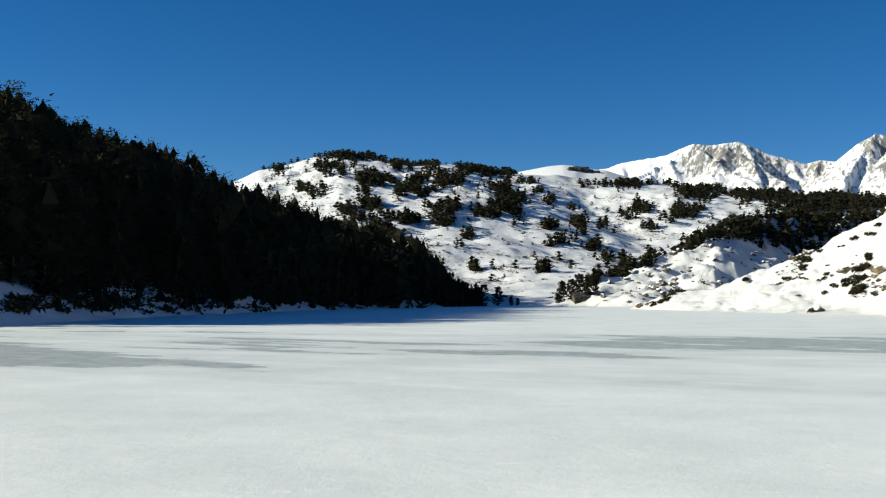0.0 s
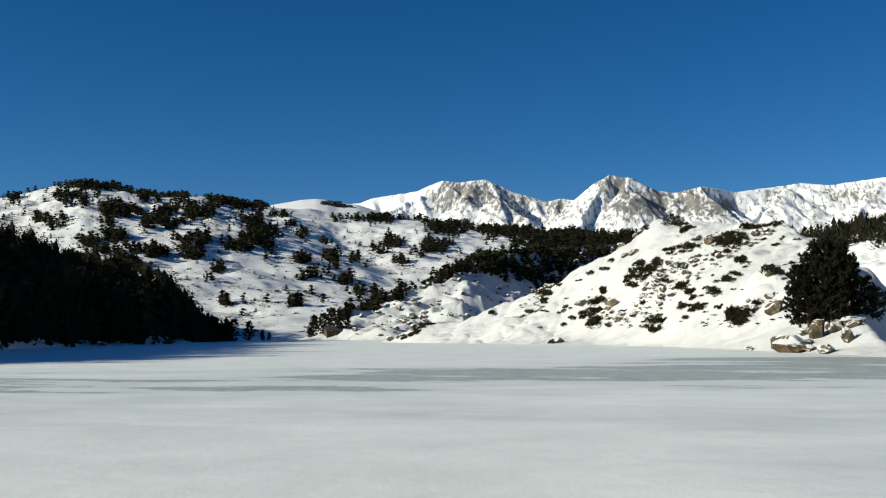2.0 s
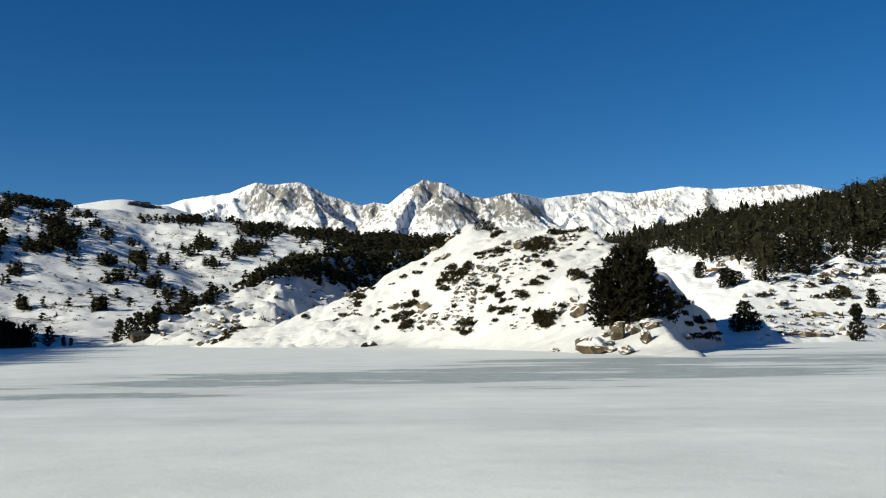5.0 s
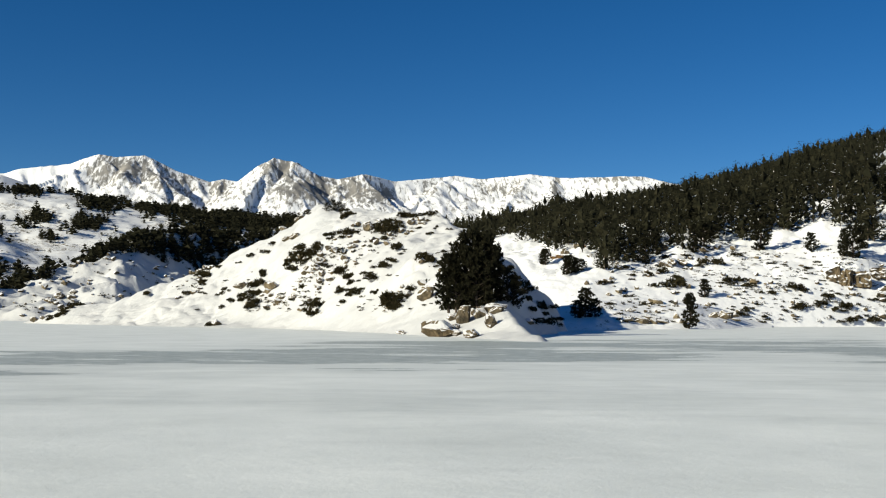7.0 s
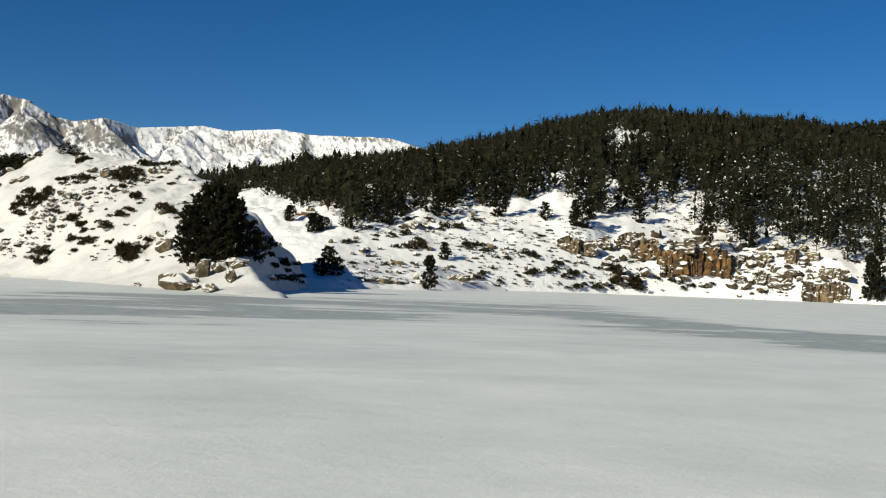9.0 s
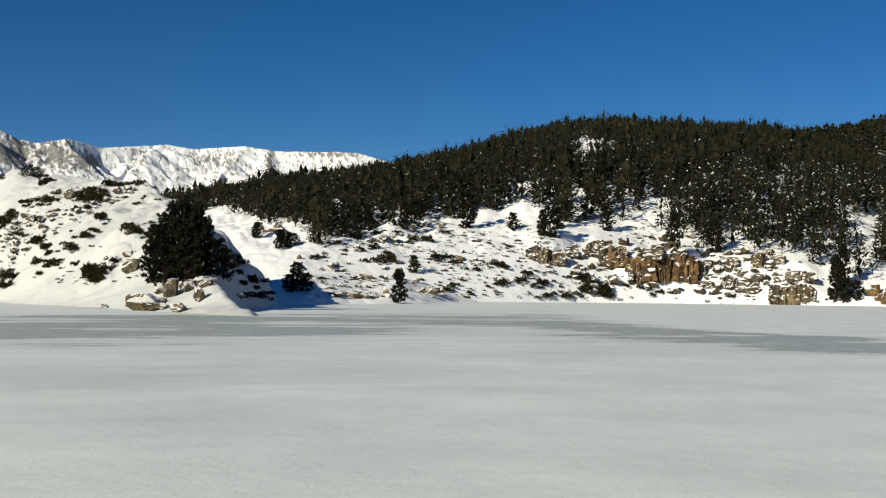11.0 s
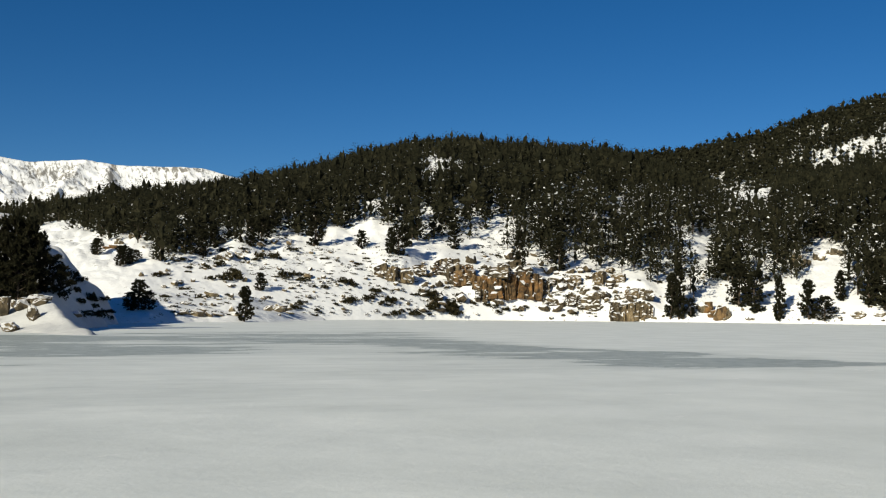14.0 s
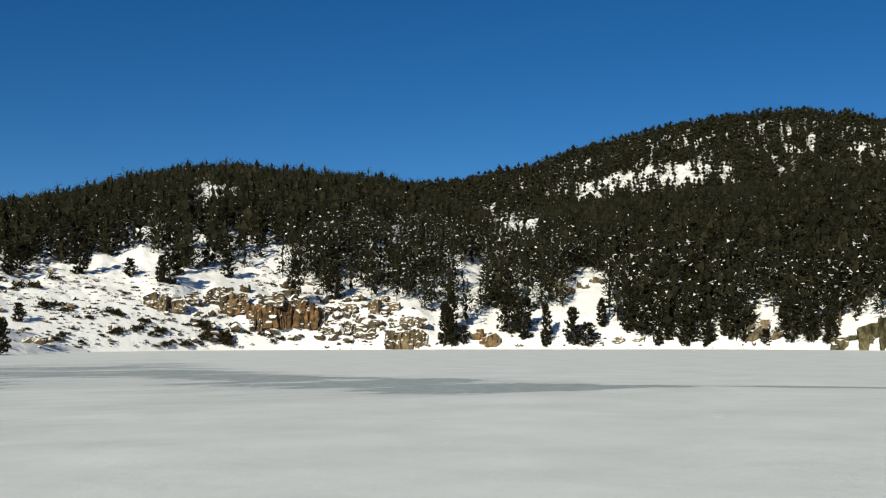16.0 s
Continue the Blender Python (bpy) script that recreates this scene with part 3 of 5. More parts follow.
back_hill.build("hill_east", "forested hill with snowy clearings behind the shore slope", HEATH_FAR, 300, 80, 1.2)
rear_hill.build("hillside_south", "snowy hills closing the lake behind", SNOW, 120, 40, 1.4)


class Shore:
    """The sunny slope together with the low bank before it."""

    def spot(self, bearing, angle):
        on_bank = 33 < bearing < 46 and angle < float(bank.angle(np.array([bearing]), bank.row(np.array([bearing]))[1])[0]) - 0.03
        return (bank if on_bank else right_hill).spot(bearing, angle)


east = Shore()


# ---------------------------------------------------------------- trees
def tree_model(seed, clumps, per, full=0.6, width=0.2, bare=0.08, snow=0, leaf=0.05, core=0.45, lumps=4):
    """A pine of height 1: clumps of ragged boughs about a thin trunk, with a dark heart. Corners (n, 3, 3) and material numbers."""
    g = np.random.default_rng(seed)

    def reach(u):
        return width * np.maximum(1.03 - u, 0.03) ** full * np.minimum(1, 0.62 + 1.6 * u)
    tris = []
    for k in range(lumps):
        v = (k + 0.4) / (lumps + 0.2)
        wide, tall = core * reach(v), 0.58 / lumps * (1 - bare)
        off = g.normal(size=2) * 0.25 * wide
        mid = np.array([off[0], off[1], bare + (1 - bare) * v])
        a = g.random() * 6.3 + np.arange(3) * math.pi / 1.5
        ring = mid + np.stack([np.cos(a), np.sin(a), 0 * a], -1) * (1.1 * wide * g.uniform(0.7, 1.3, 3))[:, None] + np.stack([0 * a, 0 * a, g.uniform(-0.06, 0.06, 3)], -1)
        top, low = mid + [0, 0, tall], mid - [0, 0, tall * 0.8]
        for i in range(3):
            tris += [[ring[i], ring[(i + 1) % 3], top], [ring[(i + 1) % 3], ring[i], low]]
    u = (np.arange(clumps) + g.random(clumps)) / clumps
    h = bare + (1 - bare) * u
    ang = np.arange(clumps) * 2.4 + g.normal(size=clumps) * 0.6
    rho = reach(u) * np.sqrt(g.uniform(0.22, 1.1, clumps))
    lean = g.normal(size=2) * 0.03
    mid = np.stack([rho * np.cos(ang) + lean[0] * h, rho * np.sin(ang) + lean[1] * h, h], -1)
    size = leaf * (1.14 - 0.78 * u) * g.uniform(0.75, 1.3, clumps)
    at = mid[:, None] + g.normal(size=(clumps, per, 3)) * size[:, None, None] * [0.95, 0.95, 0.55]
    at[..., 2] = np.minimum(at[..., 2], 1.0)
    way = np.concatenate([at[..., :2] / (np.linalg.norm(at[..., :2], axis=-1, keepdims=True) + 1e-6), np.full((clumps, per, 1), 0.15)], -1) + g.normal(size=(clumps, per, 3)) * 0.55
    side = np.cross(way, g.normal(size=(clumps, per, 3)))
    side *= (0.36 * size * g.uniform(0.7, 1.3, clumps))[:, None, None] / np.linalg.norm(side, axis=-1, keepdims=True)
    tip = at + way * (1.15 * size)[:, None, None]
    tip[..., 2] = np.minimum(tip[..., 2], 1.03)
    spray = np.stack([at - side, at + side, tip], 2).reshape(-1, 3, 3)
    n = int(snow)
    dab = (mid[g.integers(0, int(0.78 * clumps), n)] * [1.1, 1.1, 1.0] + np.stack([0 * np.arange(n), 0 * np.arange(n), 0.6 * leaf * g.random(n)], -1))[:, None] + g.normal(size=(n, 3, 3)) * [0.020, 0.020, 0.013] * g.uniform(0.4, 1.5, (n, 1, 1))
    a = np.linspace(0, 2 * math.pi, 4)[:3]
    foot = np.stack([0.014 * np.cos(a), 0.014 * np.sin(a), 0 * a - 0.06], -1)
    head = np.stack([0.009 * np.cos(a), 0.009 * np.sin(a), 0 * a + 0.35], -1)
    stem = []
    for i in range(3):
        j = (i + 1) % 3
        stem += [[foot[i], foot[j], head[j]], [foot[i], head[j], head[i]]]
    kind = np.r_[np.zeros(6 * lumps + len(spray), int), np.full(n, 2), np.ones(6, int)]
    return np.concatenate([np.array(tris), spray, dab, np.array(stem)]), kind


def forest(name, label, spots, models, group=""):
    """One mesh of many trees: spots are rows of x, y, z, height, breadth, turn."""
    tris, kinds = [], []
    pick = rng.integers(0, len(models), len(spots))
    for n, (tri, kind) in enumerate(models):
        s = spots[pick == n]
        if not len(s):
            continue
        c, d = np.cos(s[:, 5]), np.sin(s[:, 5])
        t = np.broadcast_to(tri[None], (len(s), *tri.shape))
        wide = (s[:, 3] * s[:, 4])[:, None, None]
        x = (t[..., 0] * c[:, None, None] - t[..., 1] * d[:, None, None]) * wide + s[:, 0][:, None, None]
        y = (t[..., 0] * d[:, None, None] + t[..., 1] * c[:, None, None]) * wide + s[:, 1][:, None, None]
        z = t[..., 2] * s[:, 3][:, None, None] + s[:, 2][:, None, None]
        tris.append(np.stack([x, y, z], -1).reshape(-1, 3))
        kinds.append(np.tile(kind, len(s)))
    v = np.concatenate(tris)
    me = mesh_of(name, v, np.arange(len(v)).reshape(-1, 3), [NEEDLES, BARK, SNOW], np.concatenate(kinds))
    return tagged(new(name, me), label, "forest", kind="stuff")


def spots_on(hill, count, lo, hi, keep, tall, sag=0.1):
    """Random places on a hill between two bearings where keep(bearing, r, s, x, y) holds."""
    b = rng.uniform(lo, hi, count)
    r0, rc, _ = hill.row(b)
    far = np.maximum(rc * 1.06, r0 + 8)
    r = np.sqrt(rng.uniform(r0 ** 2, far ** 2))
    x, y = xy(b, r)
    s = (r - r0) / np.maximum(rc - r0, 1)
    ok = keep(b, r, s, x, y)
    b, r, x, y = b[ok], r[ok], x[ok], y[ok]
    n = len(b)
    return np.stack([x, y, hill.height(b, r) - sag, (tall[0] + (tall[1] - tall[0]) * rng.random(n) ** 1.6) * (0.8 + 0.3 * rng.random(n)), rng.uniform(0.8, 1.25, n), rng.uniform(0, 6.3, n)], -1)


MODELS_MID = [tree_model(20 + i, 30, 6, 0.34 + 0.11 * (i % 4), 0.22 + 0.03 * (i % 3), 0.05 + 0.04 * (i % 2), 8 if i % 3 else 3, 0.064, 0.48) for i in range(10)]
MODELS_HIGH = [tree_model(50 + i, 20, 5, 0.34 + 0.11 * (i % 4), 0.23 + 0.03 * (i % 3), 0.04, 4 if i % 3 else 1, 0.074, 0.56, 3) for i in range(10)]
MODELS_SNOWY = [tree_model(30 + i, 30, 6, 0.34 + 0.11 * (i % 4), 0.18 + 0.025 * (i % 3), 0.10 + 0.06 * (i % 4), 34 if i % 2 else 18, 0.058, 0.38) for i in range(10)]
MODELS_DARK = [tree_model(60 + i, 15, 4, 0.40 + 0.11 * (i % 4), 0.27, 0.03, leaf=0.085, core=0.66, lumps=3) for i in range(10)]
MODELS_FAR = [tree_model(40 + i, 11, 5, 0.28 + 0.10 * (i % 4), 0.34, 0.0, 4 if i % 2 else 0, 0.10, 0.68, 3) for i in range(8)]
MODELS_BUSHY = [tree_model(90 + i, 11, 5, 0.28 + 0.08 * (i % 4), 0.38, 0.0, leaf=0.13, core=0.9, lumps=3) for i in range(8)]
MODELS_NEAR = [tree_model(80 + i, 60, 8, 0.42 + 0.11 * (i % 3), 0.25, 0.04, leaf=0.048, core=0.62) for i in range(6)]


def clear_of(hill, b, r, patches, tall=8.0):
    """Whether a tree at that place leaves the clearings free: rows of bearing, angle and their half spreads."""
    low = hill.angle(b, r)
    high = low + np.degrees(tall / r) * 0.8
    ok = np.ones(len(b), bool)
    for cb, ca, sb_, sa in patches:
        e = np.sqrt(np.clip(1 - ((b - cb) / sb_) ** 2, 0, 1)) * sa
        ok &= ~((np.abs(b - cb) < sb_) & (high > ca - e) & (low < ca + e))
    return ok


def in_shade(b, r, s, x, y):
    bank = np.interp(b, [-45, -30, -24, -21, -17, -11, -5.5, 0], [2.0, 1.6, 0.8, -0.40, -0.5, -0.55, -0.46, -0.38])
    bank = bank + 0.30 * fbm(x, y, 7.0, 2)
    return (left_hill.angle(b, r) > bank) & (b < 1.9) & clear_of(left_hill, b, r, [(-20.7, 4.5, 0.5, 0.6), (-21.9, 2.1, 0.3, 0.15), (-17.2, 2.05, 0.3, 0.1), (-15.1, 2.4, 0.3, 0.1)], 9.0)


def west():
    rows = np.concatenate([spots_on(left_hill, 3300, -33, 2, in_shade, (7, 13)),
                           spots_on(left_hill, 3600, -33, -2, lambda b, r, s, x, y: in_shade(b, r, s, x, y) & (s < 0.14), (7, 12))])
    b = np.degrees(np.arctan2(rows[:, 0], rows[:, 1]))
    rows[:, 3] *= np.clip((2.6 - b) / 4.0, 0.4, 1)
    inland = np.hypot(rows[:, 0], rows[:, 1]) - left_hill.row(b)[0]
    rows[:, 3] *= np.interp(inland, [2, 20], [0.38, 1.0]) + np.clip((b + 5) / 3, 0, 1) * np.interp(inland, [2, 20], [0.5, 0.0])
    return rows


shaded = west()
close = np.hypot(shaded[:, 0], shaded[:, 1]) < 125
forest("pine_forest_west", "dense dark pine forest on the shaded shore slope", shaded[~close], MODELS_DARK)
forest("pine_forest_shore", "tall dark pines along the shaded shore", shaded[close], MODELS_NEAR)

# lower edge of the forest on the sunny slope, as an angle seen from the lake
EDGE = ([28, 33.9, 36.5, 37.5, 38.5, 39.3, 40.3, 41.6, 43.3, 44.8, 45.5, 46.3, 47.3, 48.5, 49.9, 51, 52, 54.2, 57, 59.1, 63, 64.8, 67.4, 69.5, 72, 74.5, 77.6, 87.4, 100],
        [4.4, 3.9, 3.4, 3.8, 2.9, 2.0, 2.6, 3.1, 3.4, 3.6, 4.5, 3.6, 3.4, 4.1, 4.4, 4.2, 3.5, 3.8, 3.2, 2.6, 1.9, 0.5, 0.2, 0.5, 0.9, 0.1, -0.25, -0.1, 0.2])
CLEARINGS_EAST = [(53.6, 7.95, 1.25, 0.05), (69.4, 6.4, 1.3, 0.22), (66.8, 3.65, 0.7, 0.35), (73.0, 2.85, 1.1, 0.75), (45.5, 4.2, 0.5, 0.5), (71.4, 1.0, 0.8, 0.8), (67.8, 0.8, 0.7, 0.5), (81.7, 2.4, 0.3, 0.3), (86.9, 0.3, 1.7, 0.8)]
CLEARINGS_BACK = [(69.4, 6.45, 1.3, 0.25), (73.4, 7.95, 1.0, 0.36), (75.3, 8.3, 1.2, 0.36), (77.2, 8.6, 1.3, 0.38), (79.0, 8.75, 1.1, 0.32), (80.3, 8.6, 0.5, 0.2), (82.7, 9.05, 0.3, 0.16), (83.6, 9.35, 0.5, 0.24), (84.4, 9.75, 0.3, 0.2)]


def in_forest(b, r, s, x, y):
    over = right_hill.angle(b, r) - np.interp(b, *EDGE)
    gaps = fbm(x, y, 16.0, 3) > np.interp(over, [0.0, 0.7, 1.6, 2.2], [0.0, -0.2, -0.45, -0.7]) + np.interp(b, [34, 38, 41, 43, 52, 55, 57, 61, 63, 68, 70, 74], [-0.15, -0.45, -0.45, -0.3, -0.3, -0.1, 0.25, 0.25, -0.5, -0.4, -0.1, -0.8]) * np.clip(2.6 - over, 0, 1)
    thin = ((b > 64.5) & (b < 74) & (over < 4.5) & (rng.random(len(b)) < 0.12)) | ((b >= 74) & (over < 2.4) & (rng.random(len(b)) < 0.2))
    return gaps & ~thin & (right_hill.angle(b, r) > np.interp(b, *EDGE) + 0.25 * fbm(x, y, 12.0, 2)) & clear_of(right_hill, b, r, CLEARINGS_EAST, 9.5)


def on_back(b, r, s, x, y):
    hidden = back_hill.angle(b, r) + 0.8 < right_hill.angle(b, right_hill.row(b)[1])
    return ~hidden & (clear_of(back_hill, b, r, CLEARINGS_BACK, 9.0) | (rng.random(len(b)) < 0.24))


wood = np.concatenate([spots_on(right_hill, 10600, 28, 92, in_forest, (6.5, 13)),
                       spots_on(right_hill, 3600, 70, 92, lambda b, r, s, x, y: in_forest(b, r, s, x, y) & (s < 0.22), (7, 13))])
wood_b, wood_r = np.degrees(np.arctan2(wood[:, 0], wood[:, 1])), np.hypot(wood[:, 0], wood[:, 1])
# the trees lower on the slope stay below the line of the crowns on the crest
room = (right_hill.angle(wood_b, right_hill.row(wood_b)[1]) + 0.68 - right_hill.angle(wood_b, wood_r)) * wood_r * math.pi / 180
wood[:, 3] = np.minimum(wood[:, 3], room * np.where(rng.random(len(wood)) < 0.16, rng.uniform(1.1, 1.55, len(wood)), rng.uniform(0.65, 1.12, len(wood))))
tall_enough = wood[:, 3] > 2.5
wood, wood_b, wood_r = wood[tall_enough], wood_b[tall_enough], wood_r[tall_enough]
white = (wood_b > 56) & (right_hill.angle(wood_b, wood_r) - np.interp(wood_b, *EDGE) < np.interp(wood_b, [56, 62, 66, 74, 84], [1.4, 3.4, 5.5, 4.0, 3.0])) & (rng.random(len(wood)) < 0.7)
forest("pine_forest_east", "sunlit pine forest with dabs of snow between the trunks", wood[~white & (wood_r < 330)], MODELS_MID)
forest("pine_forest_upper", "dense pine forest climbing to the crest of the sunny slope", wood[~white & (wood_r >= 330)], MODELS_HIGH)
forest("snowy_pines_east", "slender pines with snow on their boughs along the sunny forest edge", wood[white], MODELS_SNOWY)
forest("pine_forest_back", "far pine forest on the hill behind",
       spots_on(back_hill, 11500, 60, 92, on_back, (8, 13)), MODELS_FAR)

# groves on the snow hill: bearing, angle, their half spreads, number of trees
GROVES_UP = [
    (-8.68, 6.9, 0.36, 0.18, 14), (-5.14, 7.61, 1.49, 0.15, 60), (-2.58, 7.56, 0.89, 0.12, 22),
    (-5.76, 6.96, 0.89, 0.21, 35), (-3.74, 6.33, 0.89, 0.54, 75), (-4.23, 4.96, 1.19, 0.6, 75),
    (-6.61, 5.76, 0.36, 0.3, 12), (-7.38, 5.87, 0.24, 0.3, 8), (-1.5, 6, 0.89, 0.6, 85),
    (0.3, 6.3, 0.74, 0.36, 50), (1.88, 6.92, 1.64, 0.27, 95), (0.3, 4.9, 0.74, 0.3, 38),
    (3.14, 5.5, 0.54, 0.83, 65), (1.97, 4.52, 0.74, 0.24, 28), (-1.88, 4.3, 0.54, 0.27, 26),
    (0.09, 4.16, 0.45, 0.15, 12), (-5.2, 3.59, 0.6, 0.36, 25), (1.2, 3.33, 0.27, 0.21, 10),
    (-3.42, 3.69, 0.74, 0.36, 16), (-2.59, 3.31, 0.66, 0.24, 12),
]
GROVES_DOWN = [
    (1.62, 1.66, 0.51, 0.18, 10), (3.55, 5.2, 0.66, 0.66, 55), (7.1, 4.09, 0.74, 0.45, 45),
    (5.84, 3.86, 0.42, 0.27, 18), (6.25, 3.06, 0.45, 0.15, 12), (7.75, 2.85, 0.42, 0.15, 12),
    (4.42, 6.35, 0.3, 0.3, 10), (4.83, 5.85, 0.24, 0.3, 8), (5.54, 5.28, 0.24, 0.24, 8),
    (10.21, 6.23, 1.79, 0.15, 85), (13.35, 5.68, 1.49, 0.24, 100), (16.15, 5.48, 1.49, 0.36, 150),
    (19.13, 5.12, 1.79, 0.42, 200), (10.34, 4.8, 0.66, 0.24, 32), (12.27, 4.57, 0.74, 0.39, 65),
    (10.77, 3.92, 0.18, 0.12, 4), (9.21, 4.61, 0.45, 0.3, 9), (8.36, 3.97, 0.3, 0.18, 6),
    (9.03, 2.2, 0.74, 0.12, 10), (5.27, 1.64, 0.21, 0.09, 3), (20.34, 4.87, 2.98, 0.48, 420),
    (23.33, 5.03, 1.19, 0.42, 120),
]


def groves():
    rows = []

    def below(roof, a):
        return a if a < roof else roof - 0.8 * (a - roof) - 0.15 * rng.random() ** 2
    for b0, a0, sb_, sa, n in GROVES_UP + GROVES_DOWN:
        roof = float(snow_hill.angle(np.array([b0]), snow_hill.row(np.array([b0]))[1])[0]) - 0.04
        for _ in range(max(2, int(n / 4))):
            bc, ac = b0 + sb_ * rng.normal() * 0.55, a0 - 0.15 + sa * rng.normal() * 0.5
            for _ in range(int(rng.integers(5, 12))):
                x, y, z, r = snow_hill.spot(bc + 0.17 * rng.normal(), below(roof, ac + 0.08 * rng.normal()))
                rows.append((x, y, z - 0.1, 2.0 + 4.0 * rng.random() ** 1.2, rng.uniform(0.9, 1.5), rng.uniform(0, 6.3)))
    for _ in range(560):
        b, a = rng.uniform(-9.5, 4.8), 7.4 - 4.6 * rng.random() ** 1.3
        x, y, z, r = snow_hill.spot(b, a)
        if fbm(np.array([x]), np.array([y]), 60.0, 3)[0] > -0.1:
            rows.append((x, y, z - 0.1, 1.3 + 3.0 * rng.random() ** 1.5, rng.uniform(0.9, 1.6), rng.uniform(0, 6.3)))
    for _ in range(230):
        x, y, z, r = snow_hill.spot(rng.uniform(-10, 18), rng.uniform(0.6, 6.2))
        rows.append((x, y, z - 0.1, 1.5 + 3.2 * rng.random() ** 2, rng.uniform(1.0, 1.8), rng.uniform(0, 6.3)))
    for b in np.arange(-6.2, 3.6, 0.045):
        if vnoise(np.array([b * 1.7 + 40]), np.array([3.5]))[0] > 0.30:
            r = float(snow_hill.row(b)[1]) * rng.uniform(0.955, 1.0)
            x, y = xy(b, r)
            rows.append((x, y, float(snow_hill.height(np.array([b]), np.array([r]))[0]) - 0.2, rng.uniform(2.6, 5.6), rng.uniform(0.9, 1.5), rng.uniform(0, 6.3)))
    return np.array(rows)


forest("pines_of_snow_hill", "dark pines in clumps over the snow hill", groves(), MODELS_BUSHY)
ridge_pines = spots_on(spur, 6200, 7.6, 31, lambda b, r, s, x, y: (s > np.interp(b, [7, 13, 16, 20], [0.92, 0.90, 0.86, 0.80])) | (fbm(x, y, 25.0, 3) > 0.95), (2.5, 6))
ridge_pines[:, 3] *= np.interp(np.degrees(np.arctan2(ridge_pines[:, 0], ridge_pines[:, 1])), [10, 16], [0.72, 1.0])
forest("pines_of_spur", "line of dark pines along the spur", ridge_pines, MODELS_BUSHY)


# ---------------------------------------------------------------- single pines
def blades(points, ways, long, wide, g, count):
    """Needle tufts: count thin blades at each point, spread about its way."""
    n = len(points)
    d = ways[:, None] + g.normal(size=(n, count, 3)) * 0.75
    d /= np.linalg.norm(d, axis=-1, keepdims=True)
    side = np.cross(d, g.normal(size=(n, count, 3)))
    side /= np.linalg.norm(side, axis=-1, keepdims=True)
    p = points[:, None]
    ln = long * g.uniform(0.6, 1.2, (n, count, 1))
    return np.stack([p - side * wide, p + side * wide, p + d * ln], 2).reshape(-1, 3)


def tube(a, b, ra, rb, sides=4):
    """A tapered limb from a to b, as triangles."""
    way = (b - a) / (np.linalg.norm(b - a) + 1e-9)
    u = np.cross(way, [0.3, 0.5, 0.8])
    u /= np.linalg.norm(u)
    v = np.cross(way, u)
    t = np.linspace(0, 2 * math.pi, sides + 1)
    ring = np.cos(t)[:, None] * u + np.sin(t)[:, None] * v
    lo, hi = a + ring * ra, b + ring * rb
    return [q for i in range(sides) for q in ((lo[i], lo[i + 1], hi[i + 1]), (lo[i], hi[i + 1], hi[i]))]


def pine_arrays(seed, branches, width, full=0.5, tufts=7, low=0.02, needle=(0.09, 0.02, 10)):
    """Wood and needles of a pine 1 high."""
    g = np.random.default_rng(seed)
    bend = np.array([g.normal() * 0.04, g.normal() * 0.04, 0])
    axis = [bend * math.sin(3 * k / 6) + [0, 0, k / 6 * 0.97 - 0.04 * (k == 0)] for k in range(7)]
    wood, at, way = [], [], []
    for k in range(6):
        wood += tube(axis[k], axis[k + 1], 0.030 * (1 - k / 6.5), 0.030 * (1 - (k + 1) / 6.5), 6)
    for k in range(branches):
        u = (k + g.random()) / branches
        h = low + (0.97 - low) * u
        base = bend * math.sin(3 * h) + [0, 0, h]
        a = k * 2.4 + g.normal() * 0.4
        reach = width * (1.04 - u) ** full * min(1, 0.5 + 3 * u) * g.uniform(0.65, 1.2)
        rise = 0.15 + 0.55 * u + g.normal() * 0.12
        d = np.array([math.cos(a), math.sin(a), rise])
        tip = base + d * reach
        tip[2] += 0.10 * reach
        wood += tube(base, tip, 0.008 * (1.1 - u), 0.002, 3)
        for q in np.linspace(0.35, 1, tufts):
            at.append(base + (tip - base) * q + g.normal(size=3) * 0.022)
            way.append(d * 0.6 + [0, 0, 0.7])
        at.append(tip)
        way.append(d)
    return np.array(wood).reshape(-1, 3), blades(np.array(at), np.array(way), needle[0], needle[1], g, needle[2])


def soup(name, v, mats, kind=None):
    return mesh_of(name, v, np.arange(len(v)).reshape(-1, 3), mats, kind)


def pine(stems, seed, branches=46, label="", group="", full=0.5, tufts=7, needle=(0.09, 0.02, 10)):
    """A pine of one or more stems: rows of x, y, height, breadth."""
    woods, needles = [], []
    for k, (x, y, tall, wide) in enumerate(stems):
        w, n = pine_arrays(seed + k, branches, wide, full, tufts, 0.02, needle)
        woods.append(w * tall + [x, y, 0])
        needles.append(n * tall + [x, y, 0])
    tree = tagged(new("pine_tree"), label, "tree", group)
    part("trunk", soup("trunk", np.concatenate(woods), [BARK]), tree)
    part("crown", soup("crown", np.concatenate(needles), [NEEDLES]), tree)
    return tree


